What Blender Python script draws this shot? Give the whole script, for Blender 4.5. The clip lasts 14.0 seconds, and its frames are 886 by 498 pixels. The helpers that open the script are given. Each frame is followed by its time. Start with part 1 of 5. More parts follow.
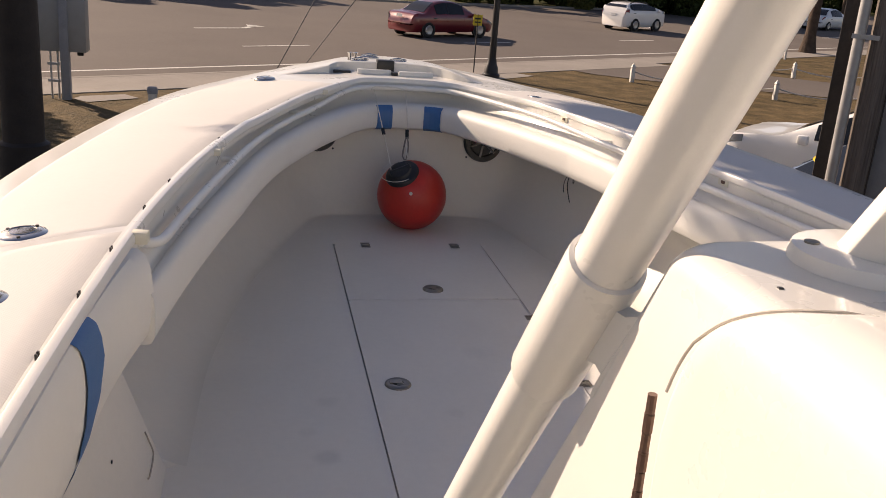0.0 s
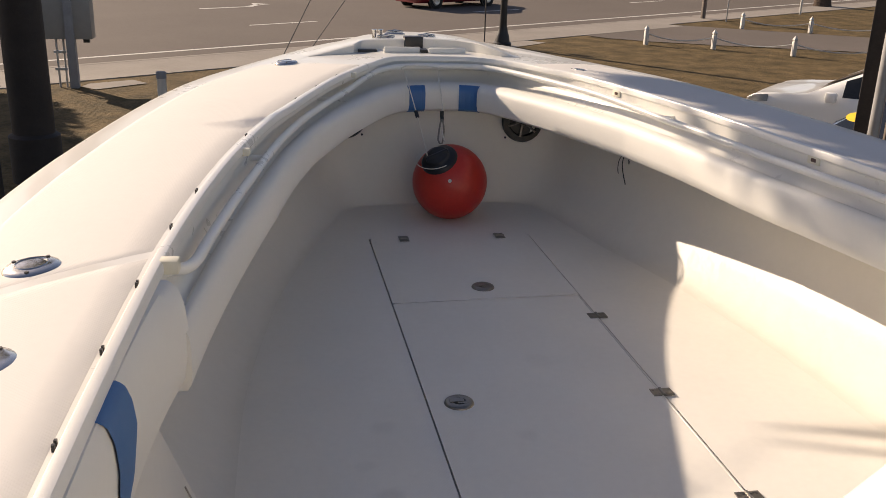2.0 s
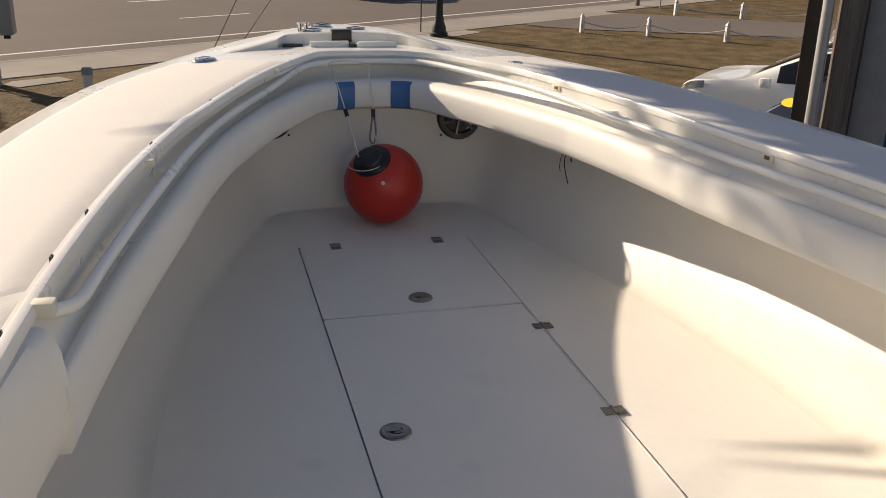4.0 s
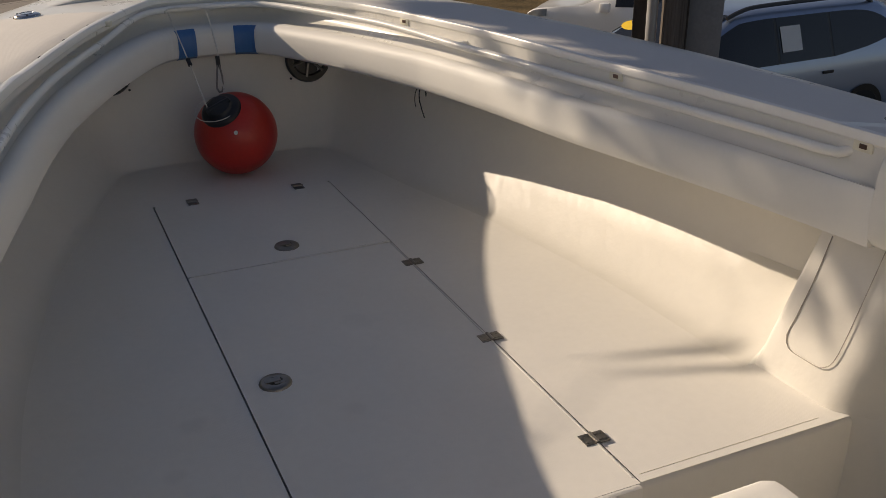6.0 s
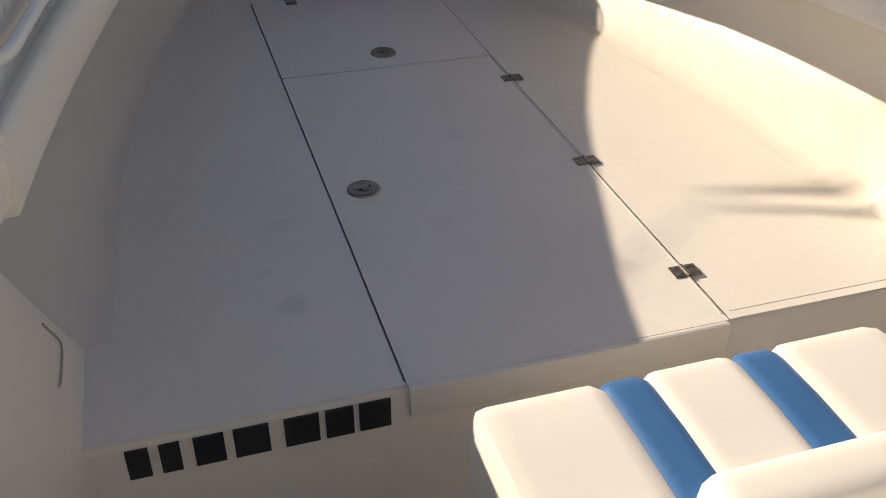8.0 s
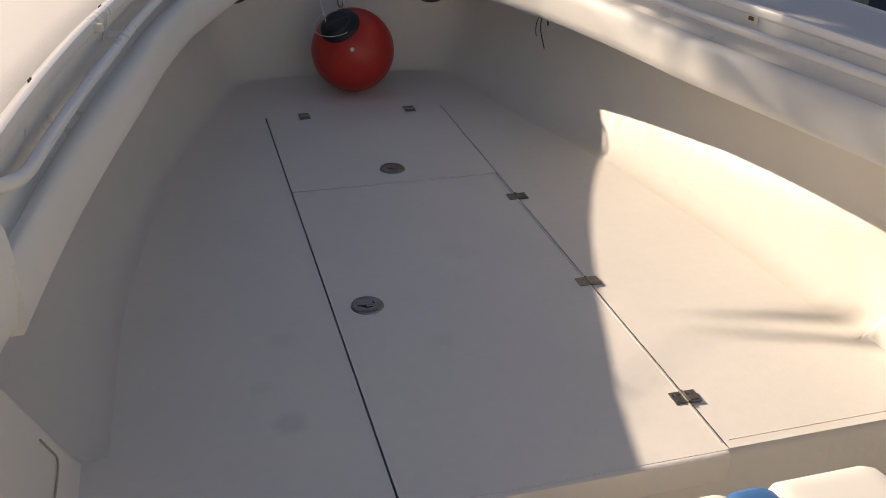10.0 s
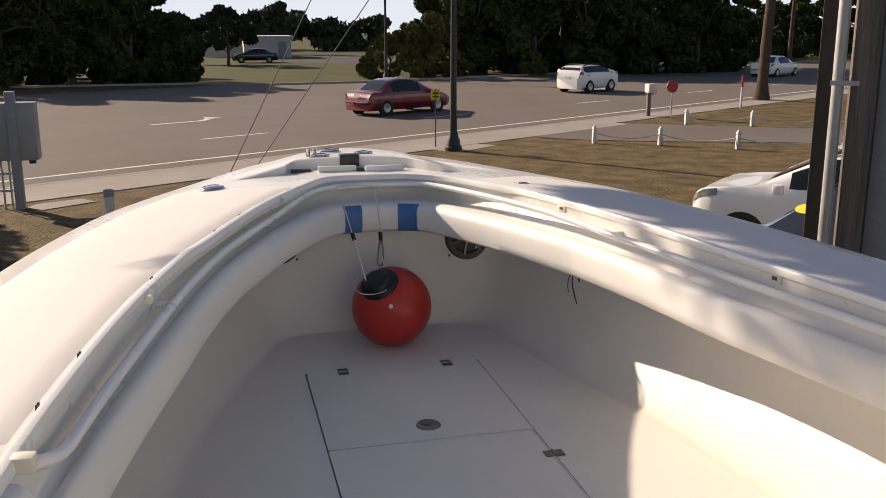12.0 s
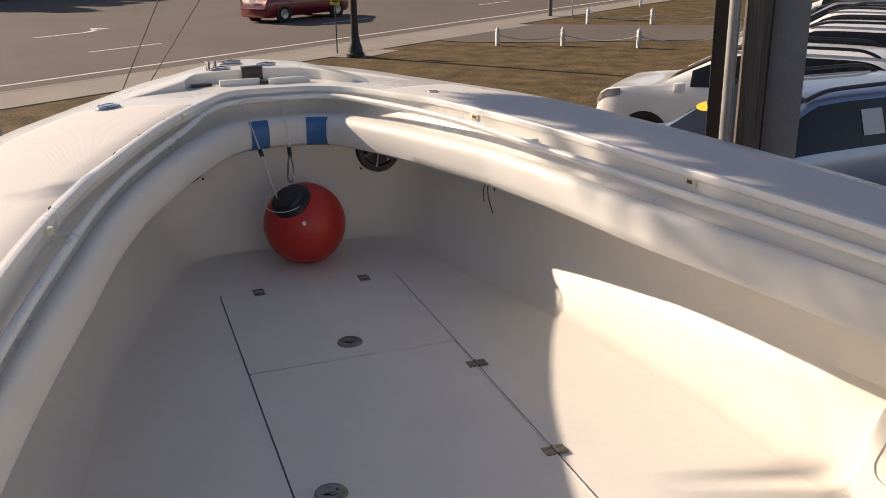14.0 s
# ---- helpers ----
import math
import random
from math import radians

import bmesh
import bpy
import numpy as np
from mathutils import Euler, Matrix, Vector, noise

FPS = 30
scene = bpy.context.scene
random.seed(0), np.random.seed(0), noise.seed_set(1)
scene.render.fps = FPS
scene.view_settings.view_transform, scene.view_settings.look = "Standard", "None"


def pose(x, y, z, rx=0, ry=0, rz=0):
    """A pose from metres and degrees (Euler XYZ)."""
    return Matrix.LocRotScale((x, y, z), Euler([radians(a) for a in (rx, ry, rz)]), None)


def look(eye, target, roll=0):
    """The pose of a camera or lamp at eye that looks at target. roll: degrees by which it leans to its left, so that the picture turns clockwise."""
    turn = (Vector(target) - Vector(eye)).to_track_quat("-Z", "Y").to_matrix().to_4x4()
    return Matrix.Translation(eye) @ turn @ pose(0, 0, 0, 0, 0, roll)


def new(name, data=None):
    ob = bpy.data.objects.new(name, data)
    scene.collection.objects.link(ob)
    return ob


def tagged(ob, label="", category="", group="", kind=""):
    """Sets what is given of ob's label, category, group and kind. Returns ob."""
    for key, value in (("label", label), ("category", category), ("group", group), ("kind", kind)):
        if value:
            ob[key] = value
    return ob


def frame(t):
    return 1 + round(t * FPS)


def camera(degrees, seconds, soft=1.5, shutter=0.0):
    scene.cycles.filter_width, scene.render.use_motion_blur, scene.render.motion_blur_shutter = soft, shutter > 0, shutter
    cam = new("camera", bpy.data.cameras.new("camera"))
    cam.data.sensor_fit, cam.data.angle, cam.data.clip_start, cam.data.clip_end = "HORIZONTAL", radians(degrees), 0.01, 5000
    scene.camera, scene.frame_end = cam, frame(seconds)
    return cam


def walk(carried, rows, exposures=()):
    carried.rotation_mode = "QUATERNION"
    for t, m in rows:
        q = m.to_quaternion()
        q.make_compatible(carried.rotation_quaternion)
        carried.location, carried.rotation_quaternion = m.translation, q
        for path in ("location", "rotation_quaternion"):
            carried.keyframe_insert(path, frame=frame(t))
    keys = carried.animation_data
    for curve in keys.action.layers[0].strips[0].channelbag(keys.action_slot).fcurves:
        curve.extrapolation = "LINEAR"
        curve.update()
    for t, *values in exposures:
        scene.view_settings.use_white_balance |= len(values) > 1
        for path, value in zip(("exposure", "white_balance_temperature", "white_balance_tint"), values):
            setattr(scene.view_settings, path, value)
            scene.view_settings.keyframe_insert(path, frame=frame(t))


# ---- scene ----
cam = camera(50.7, 14.0, soft=0.8)
PATH = [
    (0, (-0.637, -3.549, 1.176), (-0.233, -1.688, 0.564), 4.4),
    (0.5, (-0.67, -3.477, 1.16), (-0.341, -1.648, 0.421), 3.2),
    (1, (-0.685, -3.371, 1.152), (-0.493, -1.546, 0.356), 0.5),
    (1.5, (-0.699, -3.303, 1.16), (-0.376, -1.465, 0.44), 1.2),
    (2, (-0.691, -3.235, 1.154), (-0.318, -1.389, 0.483), 1.8),
    (2.2, (-0.681, -3.207, 1.152), (-0.306, -1.357, 0.49), 1.8),
    (4.3, (-0.621, -3.032, 1.139), (-0.063, -1.243, 0.438), 1.3),
    (4.5, (-0.621, -3.039, 1.142), (0.005, -1.276, 0.435), 1.3),
    (5, (-0.608, -3.052, 1.153), (0.185, -1.353, 0.458), 1.5),
    (5.5, (-0.612, -3.047, 1.141), (0.308, -1.4, 0.479), 1.3),
    (6, (-0.624, -3.021, 1.122), (0.127, -1.347, 0.324), -0.5),
    (6.5, (-0.611, -2.989, 1.081), (-0.053, -1.369, 0.05), -1.7),
    (7, (-0.606, -2.989, 1.069), (-0.109, -1.409, -0.052), -1.1),
    (7.2, (-0.605, -2.986, 1.058), (-0.117, -1.41, -0.073), -0.9),
    (9.3, (-0.607, -2.973, 1.095), (-0.056, -1.374, 0.027), 3.2),
    (9.5, (-0.6, -2.971, 1.095), (-0.058, -1.345, 0.065), 2.8),
    (10, (-0.591, -2.981, 1.113), (-0.078, -1.29, 0.175), 1.6),
    (10.5, (-0.585, -2.992, 1.146), (-0.106, -1.228, 0.334), -0.1),
    (11, (-0.572, -3.006, 1.154), (-0.124, -1.182, 0.466), -0.9),
    (11.5, (-0.571, -3.009, 1.166), (-0.114, -1.15, 0.588), -0.7),
    (12, (-0.573, -3.006, 1.173), (-0.108, -1.117, 0.71), -0.1),
    (12.2, (-0.578, -2.96, 1.166), (-0.122, -1.066, 0.713), 0.1),
    (12.5, (-0.578, -2.999, 1.163), (-0.2, -1.094, 0.686), 0.3),
    (13, (-0.596, -3.028, 1.157), (-0.296, -1.151, 0.535), 0.2),
    (13.5, (-0.571, -3.011, 1.169), (-0.073, -1.195, 0.494), 0.6),
    (14, (-0.58, -2.951, 1.179), (0.054, -1.171, 0.524), -0.9),
]
EXPOSURE = [(0.0, 0.58, 7950, 30), (0.5, 0.41, 7850, 29), (1.0, 0.51, 7950, 32), (2.0, 0.54, 7850, 26), (4.5, 0.47, 7770, 23), (5.0, 0.28, 7770, 23), (5.5, -0.04, 7770, 23), (6.0, -0.15, 7770, 23), (6.5, 0.14, 7920, 23), (7.0, 0.4, 7920, 25), (9.5, 0.35, 7800, 23), (10.5, 0.37, 7800, 29), (11.0, 0.49, 7710, 27), (12.0, 0.61, 7710, 27), (14.0, 0.48, 7710, 27)]
walk(cam, [(t, look(eye, target, roll)) for t, eye, target, roll in PATH], EXPOSURE)

# ---- daylight: low sun from ahead and to port ----
SUN_FROM = Vector((-0.87, 1.10, 0.632)).normalized()
world = bpy.data.worlds.new("daylight")
scene.world = world
world.use_nodes = True
wn = world.node_tree
for n in list(wn.nodes):
    wn.nodes.remove(n)
w_out = wn.nodes.new("ShaderNodeOutputWorld")
w_bg = wn.nodes.new("ShaderNodeBackground")
w_sky = wn.nodes.new("ShaderNodeTexSky")
w_sky.sky_type = 'NISHITA'
w_sky.sun_disc = False
w_sky.sun_elevation = math.asin(SUN_FROM.z)
w_sky.sun_rotation = math.atan2(SUN_FROM.x, SUN_FROM.y)
w_sky.dust_density = 0.7
w_sky.ozone_density = 2.2
w_bg.inputs["Strength"].default_value = 0.076
wn.links.new(w_sky.outputs[0], w_bg.inputs[0])
wn.links.new(w_bg.outputs[0], w_out.inputs[0])
sun_data = bpy.data.lights.new("sun", 'SUN')
sun_data.energy = 4.7
sun_data.angle = radians(0.53)
sun_data.color = (1.0, 0.975, 0.825)
sun_ob = new("sun", sun_data)
sun_ob.matrix_world = look(SUN_FROM * 30, (0, 0, 0))

# ---- materials ----
def material(name, color, rough=0.5, metal=0.0, vary=0.12, scale=6.0, fine=80.0, bump=0.0, bump_scale=200.0,
             coat=0.0, island=0.0, spots=None, rough_vary=0.1, second=None):
    """A surface with colour variation at two scales, roughness variation and fine relief."""
    m = bpy.data.materials.new(name)
    m.use_nodes = True
    nt = m.node_tree
    b = nt.nodes["Principled BSDF"]
    tc = nt.nodes.new("ShaderNodeTexCoord")
    geo = nt.nodes.new("ShaderNodeNewGeometry")
    big = nt.nodes.new("ShaderNodeTexNoise")
    big.inputs["Scale"].default_value = scale
    big.inputs["Detail"].default_value = 5
    small = nt.nodes.new("ShaderNodeTexNoise")
    small.inputs["Scale"].default_value = fine
    small.inputs["Detail"].default_value = 3
    for n in (big, small):
        nt.links.new(geo.outputs["Position"], n.inputs["Vector"])
    mix = nt.nodes.new("ShaderNodeMath")
    mix.operation = 'MULTIPLY_ADD'
    nt.links.new(big.outputs["Fac"], mix.inputs[0])
    mix.inputs[1].default_value = 0.65
    half = nt.nodes.new("ShaderNodeMath")
    half.operation = 'MULTIPLY'
    half.inputs[1].default_value = 0.35
    nt.links.new(small.outputs["Fac"], half.inputs[0])
    nt.links.new(half.outputs[0], mix.inputs[2])
    ramp = nt.nodes.new("ShaderNodeValToRGB")
    r, g, bl = color
    lo, hi = 1 - vary, 1 + vary
    ramp.color_ramp.elements[0].position = 0.3
    ramp.color_ramp.elements[1].position = 0.7
    ramp.color_ramp.elements[0].color = (*(second or (r * lo, g * lo, bl * lo)), 1)
    ramp.color_ramp.elements[1].color = (min(1, r * hi), min(1, g * hi), min(1, bl * hi), 1)
    nt.links.new(mix.outputs[0], ramp.inputs["Fac"])
    col = ramp.outputs["Color"]
    if island:
        hsv = nt.nodes.new("ShaderNodeHueSaturation")
        rng = nt.nodes.new("ShaderNodeMapRange")
        rng.inputs["To Min"].default_value = 1 - island
        rng.inputs["To Max"].default_value = 1 + island
        nt.links.new(geo.outputs["Random Per Island"], rng.inputs["Value"])
        nt.links.new(rng.outputs[0], hsv.inputs["Value"])
        nt.links.new(col, hsv.inputs["Color"])
        col = hsv.outputs["Color"]
    nt.links.new(col, b.inputs["Base Color"])
    rr = nt.nodes.new("ShaderNodeMapRange")
    rr.inputs["To Min"].default_value = max(0.02, rough - rough_vary)
    rr.inputs["To Max"].default_value = min(1, rough + rough_vary)
    nt.links.new(mix.outputs[0], rr.inputs["Value"])
    nt.links.new(rr.outputs[0], b.inputs["Roughness"])
    b.inputs["Metallic"].default_value = metal
    b.inputs["Coat Weight"].default_value = coat
    b.inputs["Coat Roughness"].default_value = 0.05
    if bump:
        bn = nt.nodes.new("ShaderNodeTexNoise")
        bn.inputs["Scale"].default_value = bump_scale
        bn.inputs["Detail"].default_value = 3
        nt.links.new(geo.outputs["Position"], bn.inputs["Vector"])
        bp = nt.nodes.new("ShaderNodeBump")
        bp.inputs["Strength"].default_value = bump
        bp.inputs["Distance"].default_value = 1.0 / bump_scale
        nt.links.new(bn.outputs["Fac"], bp.inputs["Height"])
        nt.links.new(bp.outputs[0], b.inputs["Normal"])
    return m


def weave(m, pitch, strength, distance):
    """Adds a fine moulded non-skid weave of that pitch to a material."""
    nt = m.node_tree
    b = nt.nodes["Principled BSDF"]
    geo = nt.nodes.new("ShaderNodeNewGeometry")
    waves = []
    for turn in (45, -45):
        mp = nt.nodes.new("ShaderNodeMapping")
        mp.inputs["Rotation"].default_value = (0, 0, radians(turn))
        nt.links.new(geo.outputs["Position"], mp.inputs["Vector"])
        wv = nt.nodes.new("ShaderNodeTexWave")
        wv.inputs["Scale"].default_value = 0.314 / pitch
        wv.inputs["Distortion"].default_value = 0.4
        nt.links.new(mp.outputs[0], wv.inputs["Vector"])
        waves.append(wv)
    mx = nt.nodes.new("ShaderNodeMath")
    mx.operation = 'MAXIMUM'
    nt.links.new(waves[0].outputs["Fac"], mx.inputs[0])
    nt.links.new(waves[1].outputs["Fac"], mx.inputs[1])
    bp = nt.nodes.new("ShaderNodeBump")
    bp.inputs["Strength"].default_value = strength
    bp.inputs["Distance"].default_value = distance
    nt.links.new(mx.outputs[0], bp.inputs["Height"])
    nt.links.new(bp.outputs[0], b.inputs["Normal"])
    return m


def glass_material(name, color, rough=0.02):
    m = bpy.data.materials.new(name)
    m.use_nodes = True
    b = m.node_tree.nodes["Principled BSDF"]
    b.inputs["Base Color"].default_value = (*color, 1)
    b.inputs["Roughness"].default_value = rough
    b.inputs["Transmission Weight"].default_value = 0.05
    b.inputs["IOR"].default_value = 1.45
    return m


GEL = material("gelcoat", (0.74, 0.72, 0.665), 0.28, vary=0.015, scale=3, fine=30, coat=0.25, rough_vary=.03)
GEL_LINER = material("gelcoat_liner", (0.74, 0.71, 0.645), 0.42, vary=0.03, scale=4, fine=40, bump=0.05, bump_scale=20)
NONSKID = weave(material("nonskid_deck", (0.67, 0.645, 0.605), 0.8, vary=0.03, scale=3, fine=60), 0.0045, 0.20, 0.0008)
NONSKID_FLOOR = weave(material("nonskid_floor", (0.80, 0.77, 0.71), 0.55, vary=0.04, scale=3.2, fine=45), 0.005, 0.10, 0.0008)
VINYL = material("white_vinyl", (0.755, 0.735, 0.68), 0.58, vary=0.02, scale=5, fine=60, bump=0.12, bump_scale=500)
VINYL_BLUE = material("blue_vinyl", (0.030, 0.135, 0.33), 0.45, vary=0.06, scale=8, fine=80, bump=0.12, bump_scale=500)
POWDER = material("white_powder_coat", (0.82, 0.80, 0.745), 0.3, vary=0.02, scale=6, fine=60, bump=0.05, bump_scale=120, coat=0.3)
PLASTIC_CREAM = material("cream_plastic", (0.72, 0.68, 0.55), 0.4, vary=0.04, scale=20)
STEEL = material("stainless_steel", (0.62, 0.60, 0.57), 0.2, 1.0, vary=0.08, scale=30, fine=200)
STEEL_DULL = material("worn_stainless_steel", (0.27, 0.25, 0.22), 0.38, 1.0, vary=0.18, scale=60, fine=300)
HINGE_BRONZE = material("tarnished_hinge", (0.15, 0.092, 0.072), 0.45, 0.7, vary=0.2, scale=40, fine=200)
BLACK = material("black_plastic", (0.012, 0.012, 0.013), 0.4, vary=0.2, scale=20)
GASKET_AND_SHADING = material("pale_gasket_and_shading", (0.42, 0.38, 0.33), 0.7, vary=0.3, scale=30)
SEAM = material("dark_seam", (0.03, 0.027, 0.025), 0.8, vary=0.3, scale=20)
RED = material("red_buoy_vinyl", (0.50, 0.028, 0.018), 0.36, vary=0.10, scale=9, fine=70, bump=0.06, bump_scale=60)
ROPE = material("white_rope", (0.68, 0.66, 0.60), 0.8, vary=0.1, scale=100, fine=400)
DECAL = material("black_decal", (0.012, 0.011, 0.011), 0.35, vary=0.1, scale=20)
GRASS = material("dry_grass", (0.135, 0.092, 0.046), 0.95, vary=0.5, scale=1.6, fine=14, bump=0.6, bump_scale=14, second=(0.048, 0.038, 0.017))
ASPHALT = material("worn_asphalt", (0.155, 0.132, 0.115), 0.9, vary=0.12, scale=0.25, fine=9, bump=0.3, bump_scale=90)
ASPHALT_LOT = material("lot_asphalt", (0.085, 0.078, 0.072), 0.9, vary=0.2, scale=0.5, fine=12, bump=0.3, bump_scale=90)
CONCRETE = material("concrete", (0.31, 0.278, 0.243), 0.85, vary=0.14, scale=0.8, fine=14, bump=0.2, bump_scale=60)
JOINT = material("concrete_joint", (0.29, 0.26, 0.23), 0.9, vary=0.2, scale=3)
PAINT_WHITE = material("white_paint", (0.62, 0.60, 0.55), 0.7, vary=0.15, scale=3, fine=30)


def smudge(m, marks):
    """Faint round scuffs at known places on a surface."""
    nt = m.node_tree
    b = nt.nodes["Principled BSDF"]
    src = b.inputs["Base Color"].links[0].from_socket
    geo = nt.nodes.new("ShaderNodeNewGeometry")
    noise = nt.nodes.new("ShaderNodeTexNoise")
    noise.inputs["Scale"].default_value = 30
    for x, y, r, k in marks:
        d = nt.nodes.new("ShaderNodeVectorMath")
        d.operation = 'DISTANCE'
        d.inputs[1].default_value = (x, y, 0)
        nt.links.new(geo.outputs["Position"], d.inputs[0])
        w = nt.nodes.new("ShaderNodeMath")
        w.operation = 'MULTIPLY_ADD'
        w.inputs[1].default_value = r * .9
        nt.links.new(noise.outputs["Fac"], w.inputs[0])
        nt.links.new(d.outputs["Value"], w.inputs[2])
        f = nt.nodes.new("ShaderNodeMapRange")
        f.interpolation_type = 'SMOOTHSTEP'
        f.inputs["From Min"].default_value = r * .8
        f.inputs["From Max"].default_value = r * 1.6
        f.inputs["To Min"].default_value = 1 - k
        f.inputs["To Max"].default_value = 1
        nt.links.new(w.outputs[0], f.inputs["Value"])
        mx = nt.nodes.new("ShaderNodeVectorMath")
        mx.operation = 'SCALE'
        nt.links.new(src, mx.inputs[0])
        nt.links.new(f.outputs[0], mx.inputs["Scale"])
        src = mx.outputs[0]
    nt.links.new(src, b.inputs["Base Color"])


smudge(NONSKID_FLOOR, ((-.448, -1.575, .040, .13), (-.43, -1.29, .035, .07), (-.095, -1.378, .03, .05), (-.49, -1.45, .03, .05), (.05, -1.0, .05, .04)))
CAR_BLUE = material("silver_blue_paint", (0.32, 0.40, 0.53), 0.32, 0.6, vary=0.03, scale=2, coat=0.8, rough_vary=.03)
CAR_WHITE = material("white_car_paint", (0.80, 0.79, 0.76), 0.3, 0.0, vary=0.02, scale=2, coat=0.8, rough_vary=.03)
CAR_SILVER = material("silver_car_paint", (0.38, 0.37, 0.35), 0.3, 0.6, vary=0.03, scale=2, coat=0.8, rough_vary=.03)
CAR_RED = material("dark_red_car_paint", (0.17, 0.008, 0.014), 0.28, 0.1, vary=0.04, scale=2, coat=0.9, rough_vary=.03)
CAR_BLACK = material("black_car_paint", (0.012, 0.013, 0.016), 0.25, 0.1, vary=0.05, scale=2, coat=0.9, rough_vary=.03)
CAR_GREEN = material("dark_green_car_paint", (0.02, 0.05, 0.04), 0.28, 0.3, vary=0.05, scale=2, coat=0.9, rough_vary=.03)
CAR_GLASS = glass_material("dark_car_glass", (0.012, 0.014, 0.016), .06)
TYRE = material("tyre_rubber", (0.014, 0.014, 0.014), 0.85, vary=0.2, scale=20)
RIM = material("alloy_rim", (0.45, 0.44, 0.43), 0.35, 0.8, vary=0.1, scale=20)
TAIL = material("red_lamp_plastic", (0.22, 0.008, 0.008), 0.2, vary=0.1, scale=20, coat=.5)
HEADLAMP = material("clear_lamp_plastic", (0.16, 0.16, 0.16), 0.12, 0.3, vary=0.1, scale=20, coat=.5)
PAPER = material("paper", (0.72, 0.72, 0.70), 0.8, vary=0.03, scale=10)
YELLOW = material("yellow_sticker", (0.80, 0.52, 0.03), 0.5, vary=0.05, scale=10)
SIGN_RED = material("red_sign", (0.38, 0.03, 0.025), 0.5, vary=0.1, scale=10)
SIGN_YELLOW = material("yellow_sign", (0.62, 0.48, 0.03), 0.5, vary=0.1, scale=10)
WOOD_POLE = material("weathered_pole_wood", (0.165, 0.140, 0.122), 0.9, vary=0.65, scale=9, fine=70, bump=0.8, bump_scale=50)
for node in list(WOOD_POLE.node_tree.nodes):
    if node.type == 'TEX_NOISE':
        # grain runs up the pole
        stretch = WOOD_POLE.node_tree.nodes.new("ShaderNodeMapping")
        stretch.inputs["Scale"].default_value = (1.0, 1.0, 0.05)
        WOOD_POLE.node_tree.links.new(node.inputs["Vector"].links[0].from_socket, stretch.inputs["Vector"])
        WOOD_POLE.node_tree.links.new(stretch.outputs[0], node.inputs["Vector"])
POST_DARK = material("dark_post", (0.030, 0.024, 0.022), 0.7, vary=0.35, scale=5, fine=40, bump=0.3, bump_scale=60)
POST_BLACK = material("black_lamp_post", (0.012, 0.012, 0.013), 0.45, vary=0.2, scale=10)
POST_GREY = material("grey_painted_post", (0.27, 0.275, 0.285), 0.8, vary=0.15, scale=5, fine=40)
CABINET = material("grey_cabinet_steel", (0.30, 0.295, 0.28), 0.5, 0.2, vary=0.08, scale=5)
GALV = material("galvanised_pipe", (0.42, 0.42, 0.42), 0.45, 0.6, vary=0.12, scale=12)
WIRE = material("dark_steel_wire", (0.06, 0.06, 0.06), 0.5, 0.5, vary=0.1, scale=20)
BARK = material("tree_bark", (0.11, 0.085, 0.06), 0.95, vary=0.35, scale=6, fine=30, bump=0.8, bump_scale=25)
PALM_BARK = material("palm_bark", (0.085, 0.062, 0.048), 0.95, vary=0.35, scale=5, fine=24, bump=0.9, bump_scale=18)
LEAF = material("leaves", (0.044, 0.060, 0.018), 0.75, vary=0.4, scale=1.2, fine=8, island=0.45)
LEAF_DRY = material("olive_leaves", (0.11, 0.11, 0.035), 0.8, vary=0.35, scale=1.0, fine=8, island=0.4)
LEAF_FAR = material("far_leaves", (0.050, 0.060, 0.034), 0.85, vary=0.3, scale=.5, fine=5, island=0.3)
PALM_LEAF = material("palm_leaves", (0.075, 0.095, 0.025), 0.6, vary=0.3, scale=2, fine=15, island=0.25)
GRASS_FAR = material("green_verge_grass", (0.070, 0.066, 0.022), 0.95, vary=0.3, scale=.4, fine=6, second=(.042, .052, .014))
BLDG = material("pale_stucco", (0.50, 0.49, 0.46), 0.85, vary=0.1, scale=1, fine=10)

# dull ground and foliage scarcely gloss at flat angles
for dull in (GRASS, GRASS_FAR, ASPHALT, ASPHALT_LOT, CONCRETE, LEAF, LEAF_DRY, LEAF_FAR, BARK, PALM_BARK, WOOD_POLE):
    dull.node_tree.nodes["Principled BSDF"].inputs["Specular IOR Level"].default_value = 0.12

# ---- building helpers ----
def thing(name, label, category, group="", kind="", at=None):
    ob = new(name)
    ob.empty_display_size = 0.2
    if at is not None:
        ob.matrix_world = at
    return tagged(ob, label, category, group, kind)


def part(name, bm, mat, parent=None, label="", smooth=True, angle=40, bevel=0.0, kind=""):
    """Links a bmesh as one mesh object under a thing or a part, in the thing's own space."""
    if bevel:
        bmesh.ops.bevel(bm, geom=[e for e in bm.edges if e.is_manifold and e.calc_face_angle(0) > radians(30)],
                        offset=bevel, segments=2, profile=0.5, affect='EDGES', clamp_overlap=True)
    bmesh.ops.recalc_face_normals(bm, faces=bm.faces)
    me = bpy.data.meshes.new(name)
    if smooth:
        for f in bm.faces:
            f.smooth = True
        for e in bm.edges:
            if e.is_manifold and e.calc_face_angle(0) > radians(angle):
                e.smooth = False
    bm.to_mesh(me)
    bm.free()
    for mm in (mat if isinstance(mat, (list, tuple)) else [mat]):
        me.materials.append(mm)
    ob = new(name, me)
    if parent is not None:
        ob.parent = parent
    return tagged(ob, label, kind=kind) if (label or kind) else ob


